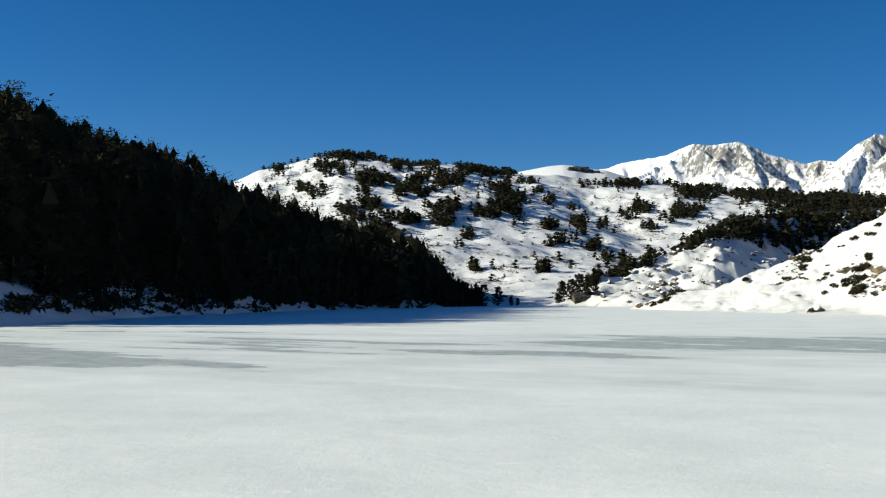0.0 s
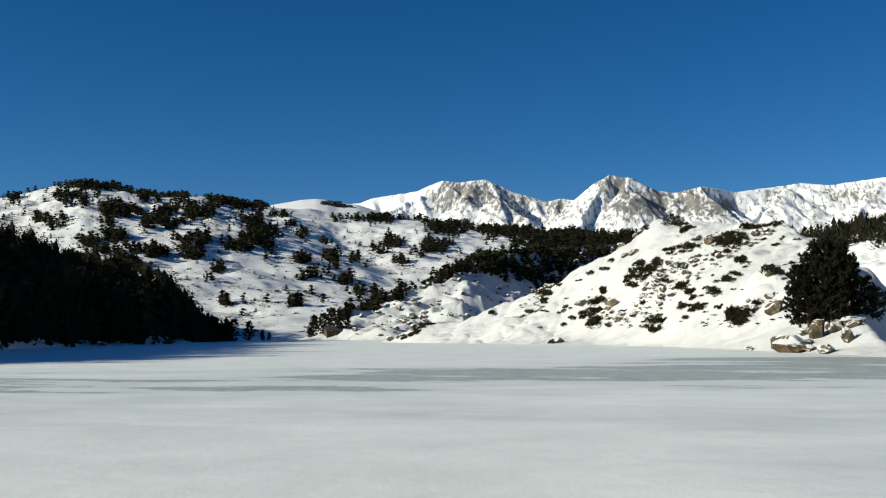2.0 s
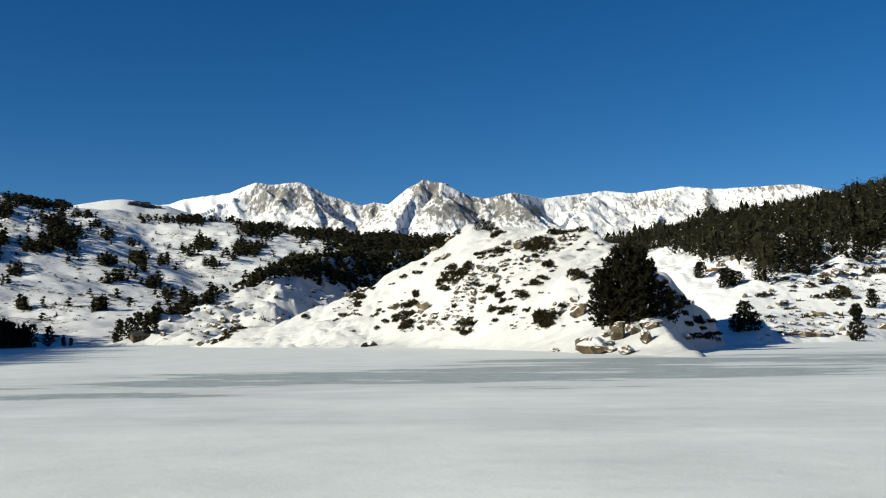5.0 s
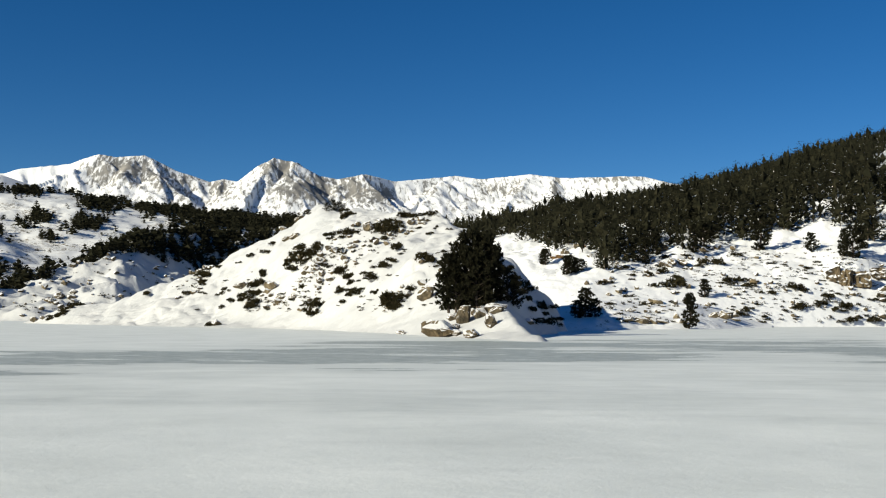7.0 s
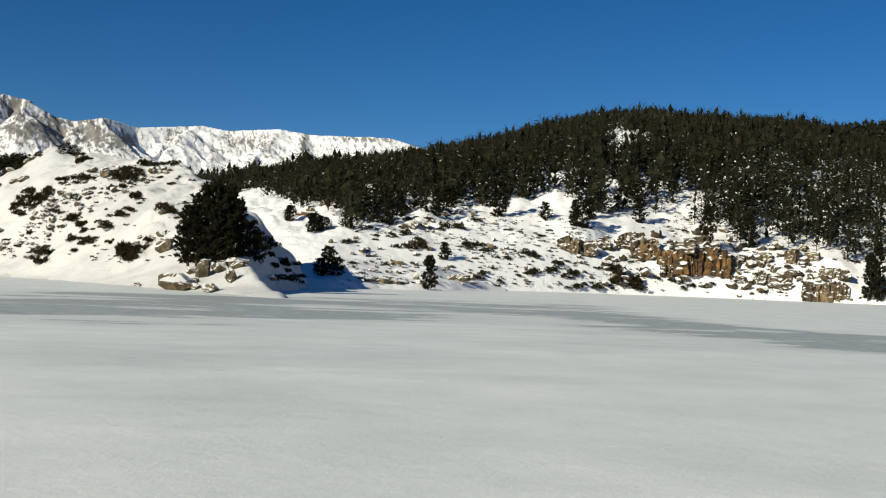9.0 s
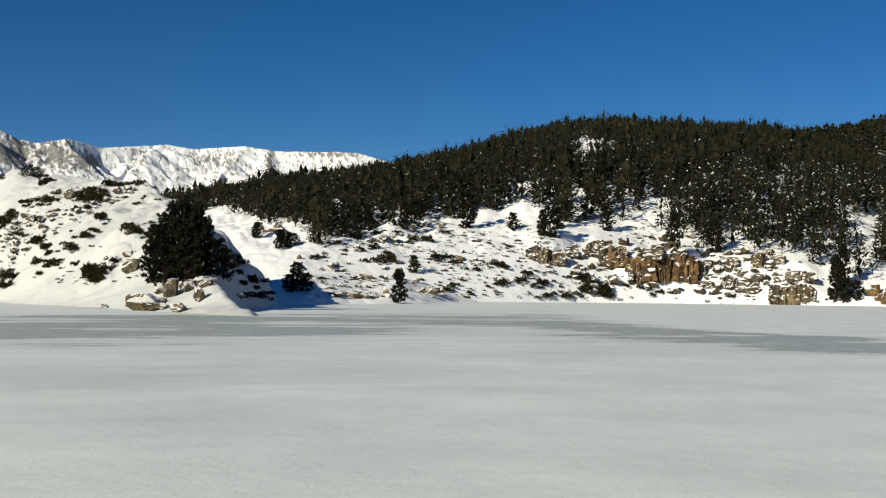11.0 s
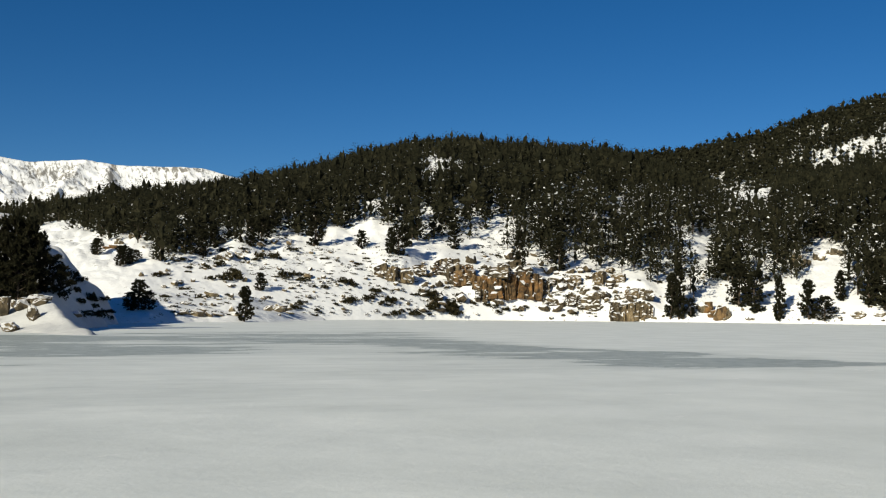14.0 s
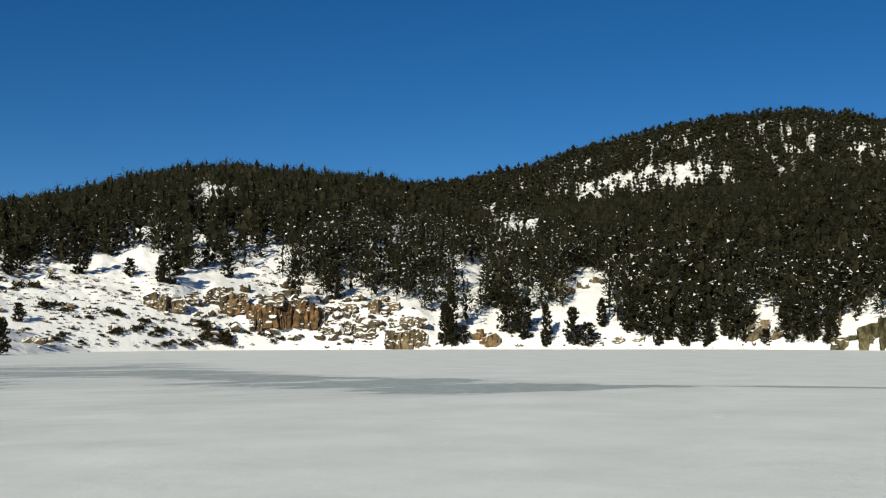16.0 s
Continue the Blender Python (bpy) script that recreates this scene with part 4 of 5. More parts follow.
PINES_EAST = [
    (43.4, -0.6, 1.8), (44.19, 0.99, 0.92), (38.16, -0.04, 1.5), (37.79, -0.1, 0.92), (38.64, -0.04, 0.92), (35.99, 2.67, 0.79),
    (37.18, 2.13, 1.02), (37.69, 2.22, 0.78), (49.45, 3.23, 0.95), (54.28, 3.29, 1.32), (51.38, 2.91, 1.62), (50.93, 3.04, 1.33),
    (51.8, 3.36, 1.18), (57.75, 2.09, 2.17), (59.84, 2.15, 1.72), (46.92, 3.35, 1.93), (44.24, 3.39, 1.49), (43.65, 3.22, 1.49),
    (41.86, 3.15, 1.19), (41.28, 2.68, 1.34), (37.45, 2.21, 0.95), (37.95, 2.38, 0.59), (36.11, 2.69, 0.79),
]
PINES_SHORE = [
    (70.83, -0.33, 2.21), (72.3, -0.19, 1.91), (76.64, -0.34, 0.78), (79.04, -0.34, 1.73), (78.06, -0.34, 1.59), (73.03, -0.33, 1.17),
    (73.77, 0.69, 1.47), (75.07, 0.39, 2.63), (75.79, 0.39, 2.63), (80.17, 0.09, 1.72), (77.21, -0.05, 0.87), (81.95, -0.2, 0.71),
    (65.95, -0.32, 2.9), (65.51, -0.23, 2.3), (66.55, -0.23, 0.95), (68.92, 0.41, 2.07), (69.8, 0.11, 2.07), (83.18, -0.06, 2.12),
    (84.24, -0.15, 1.91), (80.99, -0.15, 1.8), (85.04, -0.21, 1.4),
]
PINES_COVE = [
    (6.18, -0.14, 1.09), (6.74, -0.02, 1.06), (7.12, 0.07, 1.21), (7.56, 0.16, 1.03), (7.85, 0.31, 0.83), (6.01, -0.2, 0.5),
    (2.84, -0.33, 0.98), (2.1, -0.39, 1.13), (1.51, -0.45, 0.98), (3.58, -0.32, 0.47), (3.88, -0.32, 0.39), (1.06, -0.45, 1.34),
]

PATTERNS = [pine([(0, 0, 1, 0.17 + 0.035 * k)], 100 + 7 * k, 36 + 2 * k, "dark green mountain pine standing in snow", "pines by the shore", 0.45, 9, (0.062, 0.017, 10)) for k in range(6)]


def plant():
    turn = 0
    for hill, rows in ((east, PINES_EAST + PINES_SHORE), (left_hill, PINES_COVE[6:]), (spur, PINES_COVE[:6])):
        for b, a, spread in rows:
            x, y, z, r = hill.spot(b, a)
            tall = math.radians(spread) * r
            turn += 1
            broad = 1.5 if tall < 4.5 else 1.15 if tall < 8 else 0.8
            ob = PATTERNS[turn % 6] if turn <= 6 else copy_thing(PATTERNS[turn % 6], Matrix())
            ob.matrix_basis = pose(x, y, z - 0.02 * tall, 0, 0, turn * 67) @ Matrix.Diagonal((tall * broad, tall * broad, tall, 1))


plant()

x, y, z, r = knoll.spot(32.35, 0.30)
big = pine([(-0.1, 0.2, 6.3, 0.24), (0.75, 0, 6.0, 0.23), (-1.1, 0.3, 5.3, 0.24), (-2.0, -0.2, 4.3, 0.26), (1.6, 0.4, 4.9, 0.25), (2.5, 0.6, 3.2, 0.34), (0.3, -0.9, 4.4, 0.30), (-1.4, -0.8, 3.4, 0.34), (3.1, 0.9, 2.0, 0.5)], 300, 56,
           "large bushy dark pine growing among boulders at the shore", "", 0.36, 7, (0.066, 0.016, 10))
big.matrix_basis = pose(x, y, z - 0.1, 0, 0, -32)
x, y, z, r = knoll.spot(24.9, 5.45)
low = pine([(0, 0, 2.0, 0.55), (1.1, 0.2, 1.7, 0.6), (-1.1, 0.1, 1.5, 0.6), (1.9, 0.3, 1.1, 0.7)], 320, 40, "low dark pine on top of the snow knoll")
low.matrix_basis = pose(x, y, z - 0.1, 0, 0, -25) @ Matrix.Scale(0.75, 4)


# ---------------------------------------------------------------- rocks
def rock_mesh(name, seed, mat, boxy=False, cuts=2):
    """An angular boulder of size 1, standing on z = 0: a block split along planes, its edges worn."""
    g = np.random.default_rng(seed)
    normals = g.normal(size=(18, 3))
    gap = g.uniform(0.74, 1.0, 18) if boxy else g.uniform(0.70, 0.98, 18)
    if boxy:
        sides = np.array([[1, 0, 0], [-1, 0, 0], [0, 1, 0], [0, -1, 0], [0, 0, 1]], float) + g.normal(size=(5, 3)) * 0.22
        normals, gap = np.concatenate([sides, normals]), np.r_[g.uniform(0.55, 0.8, 5), gap]
    normals /= np.linalg.norm(normals, axis=1, keepdims=True)
    bm = bmesh.new()
    bmesh.ops.create_cube(bm, size=2)
    for n, d in zip(normals, gap):
        bmesh.ops.bisect_plane(bm, geom=bm.verts[:] + bm.edges[:] + bm.faces[:], plane_co=Vector(n * d), plane_no=Vector(n), clear_outer=True)
        bmesh.ops.holes_fill(bm, edges=[e for e in bm.edges if e.is_boundary])
    if cuts:
        bmesh.ops.bevel(bm, geom=bm.edges[:], offset=0.05, segments=1, affect="EDGES")
    bmesh.ops.triangulate(bm, faces=bm.faces[:])
    if cuts:
        bmesh.ops.subdivide_edges(bm, edges=[e for e in bm.edges if e.calc_length() > 0.22], cuts=cuts, use_grid_fill=True)
        bmesh.ops.triangulate(bm, faces=bm.faces[:])
    shift = Vector((seed * 1.7, 0, 0))
    for p in bm.verts:
        p.co = p.co * (1 + 0.13 * noise.fractal(p.co * 2.0 + shift, 0.8, 2.1, 5))
    v = np.array([p.co[:] for p in bm.verts])
    v = (v - v.min(0)) / (v.max(0) - v.min(0)) - [0.5, 0.5, 0]
    for p, c in zip(bm.verts, v):
        p.co = c
    me = bpy.data.meshes.new(name)
    bm.to_mesh(me)
    bm.free()
    me.materials.append(mat)
    return me


GREYS = [rock_mesh("boulder", 500 + k, GRANITE, False) for k in range(6)]
SLABS = [rock_mesh("rock", 520 + k, OCHRE, True) for k in range(6)]
MOSSY = [rock_mesh("rock", 550 + k, MOSS, k % 2 == 0) for k in range(5)]
CRUMBS = [rock_mesh("rock", 530 + k, BROWN, True) for k in range(4)]
BLOCKS = [rock_mesh("rock", 540 + k, GRANITE, True) for k in range(6)]

# rocks of the saddle step, their shade put into the dark stone
SHADE_ROCKS = [rock_mesh("rock", 545 + k, SLATE, False) for k in range(3)]
BROAD = rock_mesh("boulder", 507, TAN, False)

BOULDERS = [
    (30.57, -1.21, 2.2, 1.2), (28.54, -1.07, 0.7, 0.4), (31.84, -0.45, 0.9, 1.2), (32.69, -0.15, 0.9, 0.7),
    (32.58, 0.67, 1.2, 0.7), (33.48, 0.26, 1.4, 0.5), (33.26, -0.62, 0.7, 0.9), (32.18, -1.21, 0.9, 0.6),
    (29.8, 0.79, 1.2, 1.1), (32.2, 0.32, 1, 0.7), (35.26, -0.45, 0.6, 0.4), (32.84, 0.4, 0.8, 0.6),
    (31.45, -1.06, 0.8, 0.4),
]
# rock bands in the sunny slope: bearing, angle of the foot, height
CLIFF_TOP = [(53.2, 2.05, 1.6), (53.9, 2.1, 2.6), (54.9, 2.1, 1.6)]
LEDGE_MIDDLE = [(59.2, 0.95, 1.4), (60.4, 0.9, 2.0), (61.6, 0.85, 1.5), (63.0, 0.8, 2.2), (64.2, 0.7, 2.8)]
CRAG_SMALL = [(41.9, 2.6, 1.2), (42.4, 2.66, 1.9), (43.0, 2.72, 2.2), (43.5, 2.8, 1.8), (44.0, 2.85, 1.0)]
EAST_ROCKS = [
    (68.03, -0.3, 4.2, 5.2), (67.29, 0, 3.2, 4.5), (67.58, -0.24, 2.5, 2.5), (71.89, 2.35, 4.2, 7.5),
    (73.6, 2.9, 4.8, 4.2), (72.78, 2.7, 3.2, 3.2), (71.45, 2.71, 2, 2.8), (75.61, -0.08, 2.5, 1.2),
    (74.63, -0.16, 3, 1.5), (81.54, -0.15, 4.5, 4.2), (82.5, -0.03, 2.8, 2.8), (76.93, -0.05, 2, 1),
]


def stone_at(hill, b, a, wide, tall, mesh, name, parent=None, deep=0.75, sink=0.12, swell=1.05):
    x, y, z, r = hill.spot(b, a)
    deep = min(wide, tall * 1.6) * deep
    back = np.array(xy(b, 1.0)) * deep * 0.35
    ob = new(name, mesh)
    ob.parent = parent
    m = pose(x + back[0], y + back[1], z - sink * tall, rng.uniform(-6, 6), rng.uniform(-7, 7), -b + rng.uniform(-15, 15)) @ Matrix.Diagonal((wide * swell, deep * swell, tall * (1 + sink), 1))
    ob.matrix_basis = m
    return ob


for k in range(9):
    BOULDERS.append((31.2 + 2.4 * float(rng.random()), -0.9 + 1.3 * float(rng.random()), float(rng.uniform(0.4, 0.9)), float(rng.uniform(0.3, 0.6))))
for k, (b, a, wide, tall) in enumerate(BOULDERS):
    tall = tall * 1.2
    tagged(stone_at(knoll, b, a, wide, tall, GREYS[k % 6] if k else BROAD, "boulder", deep=0.9, swell=1.35), "tan granite boulder capped with snow at the shore" if k else
           "broad tan granite boulder lying at the edge of the ice", "boulder", "boulders below the pine")
x, y, z, r = knoll.spot(19.0, -0.55)
stone = tagged(new("boulder", GREYS[3]), "small dark boulder with a snow drift behind it", "boulder")
stone.matrix_basis = pose(x, y, z - 0.1, 0, 0, 20) @ Matrix.Diagonal((1.3, 1.0, 0.8, 1))


def outcrop(label, rows, meshes):
    """A rock face as a crowd of split slabs: rows of bearing, angle, width, height."""
    top = tagged(new("rock_outcrop"), label, "rock")
    for b, a, wide, tall in rows:
        n = int(np.clip(round(wide * tall / 3.2), 2, 8))
        for k in range(n):
            w = wide * rng.uniform(0.35, 0.62)
            off = math.degrees((wide - w) * ((k + 0.5) / n - 0.5) / 255) * 1.2
            stone_at(right_hill, b + off, a + rng.uniform(-0.03, 0.08), w, tall * rng.uniform(0.4, 1.0), meshes[int(rng.integers(len(meshes)))], "rock", top, 0.8, 0.25, 1.1)


def slab_mesh(name, seed, mat):
    """An upright slab of size 1 split by cracks from top to foot, with broken corners."""
    g = np.random.default_rng(seed)
    bm = bmesh.new()
    bmesh.ops.create_cube(bm, size=1)
    bmesh.ops.subdivide_edges(bm, edges=bm.edges[:], cuts=8, use_grid_fill=True)
    cracks = [(g.uniform(-0.45, 0.45), g.uniform(0.03, 0.06), g.uniform(-0.25, 0.25)) for _ in range(4)]
    joints = [(g.uniform(-0.35, 0.4), g.uniform(-0.3, 0.3)) for _ in range(2)]
    drop = g.uniform(-0.25, 0.25), g.uniform(0.05, 0.35)
    shift = Vector((seed * 1.7, 3.1, 0))
    for p in bm.verts:
        x, y, z = p.co
        n = noise.fractal(Vector((x * 3.2, y * 3.2, z * 1.1)) + shift, 0.7, 2.1, 5)
        fine = noise.fractal(Vector((x, y, z)) * 5 + shift, 0.6, 2.1, 4)
        dy = 0.12 * n + 0.07 * fine
        for at, broad, lean in cracks:
            dy += 0.17 * math.exp(-((x - at - lean * z) / broad) ** 2)
        for at, lean in joints:
            dy += 0.035 * (1 if z > at + lean * x else 0)
        front = 0.5 - y
        p.co.y = y + dy * front
        p.co.x = x * (1 + 0.12 * fine) + 0.05 * n
        p.co.z = z + 0.06 * n - (z + 0.5) * (drop[0] * x + drop[1] * max(0, abs(x) - 0.22) + 0.12 * max(0, -y))
    bmesh.ops.triangulate(bm, faces=bm.faces[:])
    for p in bm.verts:
        p.co.z += 0.5
    me = bpy.data.meshes.new(name)
    bm.to_mesh(me)
    bm.free()
    me.materials.append(mat)
    return me


SHEER = [slab_mesh("rock_slab", 560 + k, OCHRE) for k in range(7)]
SHEER_DARK = [slab_mesh("rock_slab", 580 + k, BROWN) for k in range(5)]
SHEER_MOSS = [slab_mesh("rock_slab", 620 + k, MOSS) for k in range(5)]
SHEER_TAN = [slab_mesh("rock_slab", 640 + k, TAN) for k in range(5)]


def rock_face(label, knots, meshes, widths, gaps=0.0, crumbs=(), low=0.55):
    """A rock wall of slabs standing shoulder to shoulder along a band of the slope."""
    top = tagged(new("rock_outcrop"), label, "rock")
    k = np.array(knots)
    b = k[0, 0]
    while b < k[-1, 0]:
        a, tall = np.interp(b, k[:, 0], k[:, 1]), np.interp(b, k[:, 0], k[:, 2])
        x, y, z, r = right_hill.spot(float(b), float(a))
        w = rng.uniform(*widths)
        turn = math.degrees(w / r)
        if rng.random() >= gaps:
            h = 0.74 * tall * rng.uniform(low, 1.0)
            deep = rng.uniform(2.6, 4.0)
            out = np.array(xy(b + turn / 2, 1.0)) * (deep * 0.5 - rng.uniform(0.8, 2.2))
            ob = new("rock_slab", meshes[int(rng.integers(len(meshes)))])
            ob.parent = top
            x, y = np.array(xy(b + turn / 2, r)) + out
            ob.matrix_basis = pose(x, y, z - 0.5, rng.uniform(-13, -2), rng.uniform(-7, 7), -(b + turn / 2) + rng.uniform(-20, 20)) @ Matrix.Diagonal((w * 1.22, deep, h + 0.5, 1))
            if rng.random() < 0.6:
                stone_at(right_hill, float(b + turn * rng.random()), float(a) + rng.uniform(0, 0.6) * math.degrees(tall / r), w * rng.uniform(0.4, 0.8), tall * rng.uniform(0.2, 0.45),
                               crumbs[int(rng.integers(len(crumbs)))], "rock", top, 0.9, 0.2, 1.1)
        b += turn


CLIFF_SLABS = [
    (54.24, 1.45, 2.7, 5.5, "d"), (54.91, 1.28, 4.8, 4.4, "o"), (55.68, 1.13, 3.7, 3.8, "o"), (56.35, 0.43, 4.2, 6.6, "o"), (56.89, 0.53, 2.5, 5.3, "o"), (57.31, 0.51, 2.9, 7.7, "o"),
    (58.19, 0.50, 5.6, 8.2, "o"), (59.04, 0.97, 2.6, 4.4, "d"), (56.6, 1.8, 5.5, 3.0, "d"), (53.72, 1.97, 3.6, 4.7, "d"), (57.29, 1.76, 5.1, 4.7, "d"), (55.74, 0.59, 2.7, 3.4, "d"),
]
CRAG_SLABS = [(50.53, 1.74, 2.9, 3.7, "d"), (50.99, 1.57, 3.0, 4.2, "t"), (51.6, 1.5, 4.5, 4.2, "t"), (52.4, 1.93, 3.7, 2.6, "d")]
LEDGE_SLABS = [
    (60.59, 1.57, 3.3, 2.1, "t"), (61.92, 1.45, 2.7, 3.6, "t"), (62.89, 1.62, 3.0, 2.3, "t"), (63.7, 0.76, 3.8, 2.9, "t"), (60.44, 0.24, 3.3, 3.0, "d"), (61.4, 0.12, 5.1, 3.7, "d"),
    (59.62, 1.4, 3.4, 1.9, "d"), (59.42, 0.36, 4.1, 1.8, "d"), (62.39, 2.1, 1.9, 1.4, "t"), (60.3, 1.21, 3.8, 1.5, "d"),
]
SHORE_SLABS = [(62.89, -0.45, 4.7, 4.7, "d"), (63.64, -0.49, 4.5, 5.3, "t"), (64.22, -0.44, 3.3, 4.5, "d")]


def slab_group(label, rows, out=0.9):
    """Upright slabs set into the slope: bearing, angle of the foot, width, height, kind of stone; each with broken stones at its foot."""
    top = tagged(new("rock_outcrop"), label, "rock")
    kinds = {"o": SHEER, "t": SHEER_TAN, "d": SHEER_DARK}
    for k, (b, a, wide, tall, kind) in enumerate(rows):
        x, y, z, r = right_hill.spot(b, a)
        wide, tall = wide * r / 263, tall * r / 263
        deep = min(3.4, 1.2 + 0.5 * tall)
        x, y = xy(b, r + deep * 0.5 - out * rng.uniform(0.7, 1.3))
        ob = new("rock_slab", kinds[kind][k % 5])
        ob.parent = top
        ob.matrix_basis = pose(x, y, z - 0.4, rng.uniform(-15, -4), rng.uniform(-9, 9), -b + rng.uniform(-24, 24)) @ Matrix.Diagonal((wide * 1.05, deep, 0.82 * tall + 0.4, 1))
        stone_at(right_hill, b + rng.normal() * 0.25, a - 0.04, wide * rng.uniform(0.3, 0.5), tall * rng.uniform(0.15, 0.3), CRUMBS[int(rng.integers(4))], "rock", top, 0.9, 0.2, 1.1)


slab_group("orange-ochre granite cliff of upright slabs above the shore", CLIFF_SLABS)
rock_face("dark brown rock step above the cliff", CLIFF_TOP, SHEER_DARK + SHEER, (1.4, 3.0), 0.1, CRUMBS)
rock_face("broken brown rock step with snow between its blocks", LEDGE_MIDDLE, CRUMBS + BLOCKS + GREYS[:3], (1.8, 4.5), 0.35, CRUMBS)
rock_face("small grey crag below the forest edge", CRAG_SMALL, BLOCKS + CRUMBS[:2], (0.9, 2.0), 0.15, CRUMBS)
slab_group("dark and tan crag at the edge of the ice", SHORE_SLABS)
slab_group("short tan and brown crag on the snowy slope", CRAG_SLABS)
slab_group("tan and brown rock blocks with thick snow on their tops", LEDGE_SLABS, 0.6)
outcrop("orange-tan rock standing out of the snow below the forest", [(37.1, 3.2, 2.6, 2.4), (36.7, 3.0, 3.6, 1.2), (37.9, 3.5, 3.6, 1.4)], SLABS + BLOCKS)
outcrop("tan and orange rock at the waterline", [(b, a, w, 0.65 * h) for b, a, w, h in EAST_ROCKS[:3]], SLABS + GREYS)
outcrop("pale tan crag in a clearing of the forest", [(b, a, w, 0.55 * h) for b, a, w, h in EAST_ROCKS[3:7]], BLOCKS + GREYS)
rock_face("large mossy tan boulder face at the shore", [(85.2, -0.5, 3.2), (86.0, -0.5, 6.4), (87.6, -0.5, 7.4), (89.0, -0.5, 5.5)], SHEER_MOSS, (2.0, 4.5), 0.0, MOSSY + GREYS)
for k, (b, a, wide, tall) in enumerate(EAST_ROCKS[7:]):
    tagged(stone_at(right_hill, b, a, wide, tall, GREYS[k % 6], "boulder"), "grey-tan boulder half buried in shore snow", "boulder", "boulders along the sunny shore")


# ---------------------------------------------------------------- shrubs
def shrub_mesh(seed):
    """A low juniper or dwarf pine, 1 broad."""
    g = np.random.default_rng(seed)
    n = 70
    lobes = [(g.uniform(-0.32, 0.32), g.uniform(-0.32, 0.32), g.uniform(0.14, 0.26)) for _ in range(5)]
    at = []
    for k in range(n):
        cx, cy, rad = lobes[k % 5]
        d = g.normal(size=3)
        d /= np.linalg.norm(d)
        at.append([cx + d[0] * rad, cy + d[1] * rad, abs(d[2]) * rad * 1.3 + 0.02])
    at = np.array(at)
    way = at * [1, 1, 0.4] + [0, 0, 0.35]
    return soup("shrub", blades(at, way, 0.17, 0.035, g, 6), [JUNIPER])


SHRUBS = [shrub_mesh(700 + k) for k in range(6)]
SHRUBS_CREST = [
    (25.41, 5.45, 0.9), (25.61, 5.24, 1.0), (26.05, 5.29, 0.6), (27.92, 4.37, 1.4), (28.22, 4.83, 1.1), (28.57, 5.11, 0.9), (29.09, 5.18, 0.9), (29.52, 5.23, 0.7), (30.09, 5.27, 0.7),
    (29.5, 4.56, 0.5), (30.27, 4.6, 0.6), (30.06, 4.26, 0.6), (27.62, 3.93, 0.6), (28.47, 3.51, 0.9), (29.52, 3.11, 0.6), (27.59, 2.62, 1.2), (28.03, 2.79, 0.6), (27.24, 2.51, 0.6),
    (30.03, 2.81, 0.9), (26.85, 1.93, 0.9), (25.28, 3.24, 0.9), (24.57, 4.17, 0.7), (25.0, 4.07, 0.9), (25.59, 4.15, 1.0), (26.03, 4.26, 0.9),
]
SHRUBS_MIDDLE = [
    (23.22, 3.22, 1.2), (23.51, 2.92, 1.5), (23.96, 3.15, 1.0), (24.26, 3.44, 0.9), (23.07, 2.69, 1.2), (22.77, 2.42, 1.0), (24.68, 2.55, 0.6), (24.45, 2.37, 0.5), (25.32, 2.15, 1.0),
    (25.69, 1.94, 0.9), (25.98, 1.76, 0.6), (25.39, 1.27, 0.9), (25.77, 1.12, 0.9), (26.26, 1.05, 0.7), (24.06, 0.55, 1.1), (23.91, 0.02, 0.9), (25.52, 0.65, 0.6), (27.21, 1.16, 0.6),
    (28.85, 1.31, 0.5), (21.9, 3.68, 0.6), (21.45, 3.24, 0.7), (20.7, 2.95, 0.6), (19.96, 2.66, 0.6), (19.06, 2.38, 0.6),
]
SHRUBS_LOWER = [
    (21.29, 2.06, 1.1), (21.07, 1.46, 1.4), (20.68, 1.02, 1.0), (20.97, 0.58, 1.2), (20.67, 0.34, 1.0), (20.38, 0.73, 0.6), (22.31, 1.01, 0.6), (21.7, 0.27, 0.6), (23.34, 1.44, 0.5),
    (19.64, 0.59, 0.6), (19.4, 0.35, 0.6), (18.46, 1.93, 1.1), (18.31, 1.55, 0.9), (19.49, 1.24, 0.6), (19.19, 0.95, 0.5), (18.39, 1.04, 0.5), (17.5, 1.05, 0.6), (18.82, -0.53, 0.7),
    (27.98, 0.51, 1.2), (28.12, 0.27, 1.1), (28.4, 0.45, 0.7), (22.65, 4.56, 0.6), (23.7, 5.28, 0.6), (15.48, 1.07, 0.9),
]
STONES_KNOLL = [
    (26.76, 4.42, 1.4), (23.08, 3.46, 1.0), (22.78, 2.84, 0.9), (20.24, 1.47, 1.2), (21.87, 1.46, 1.4), (21.72, 1.1, 0.9), (22.15, 0.57, 1.1), (22.36, 4.71, 0.9), (22.65, 3.97, 1.0),
    (23.31, 5.14, 0.8), (25.74, 4.27, 0.7), (20.98, 1.52, 0.9), (28.21, 4.45, 0.7), (25.55, 5.3, 0.7), (23.52, 2.98, 0.9), (26.15, 2.82, 0.5), (20.53, 0.88, 0.9),
]
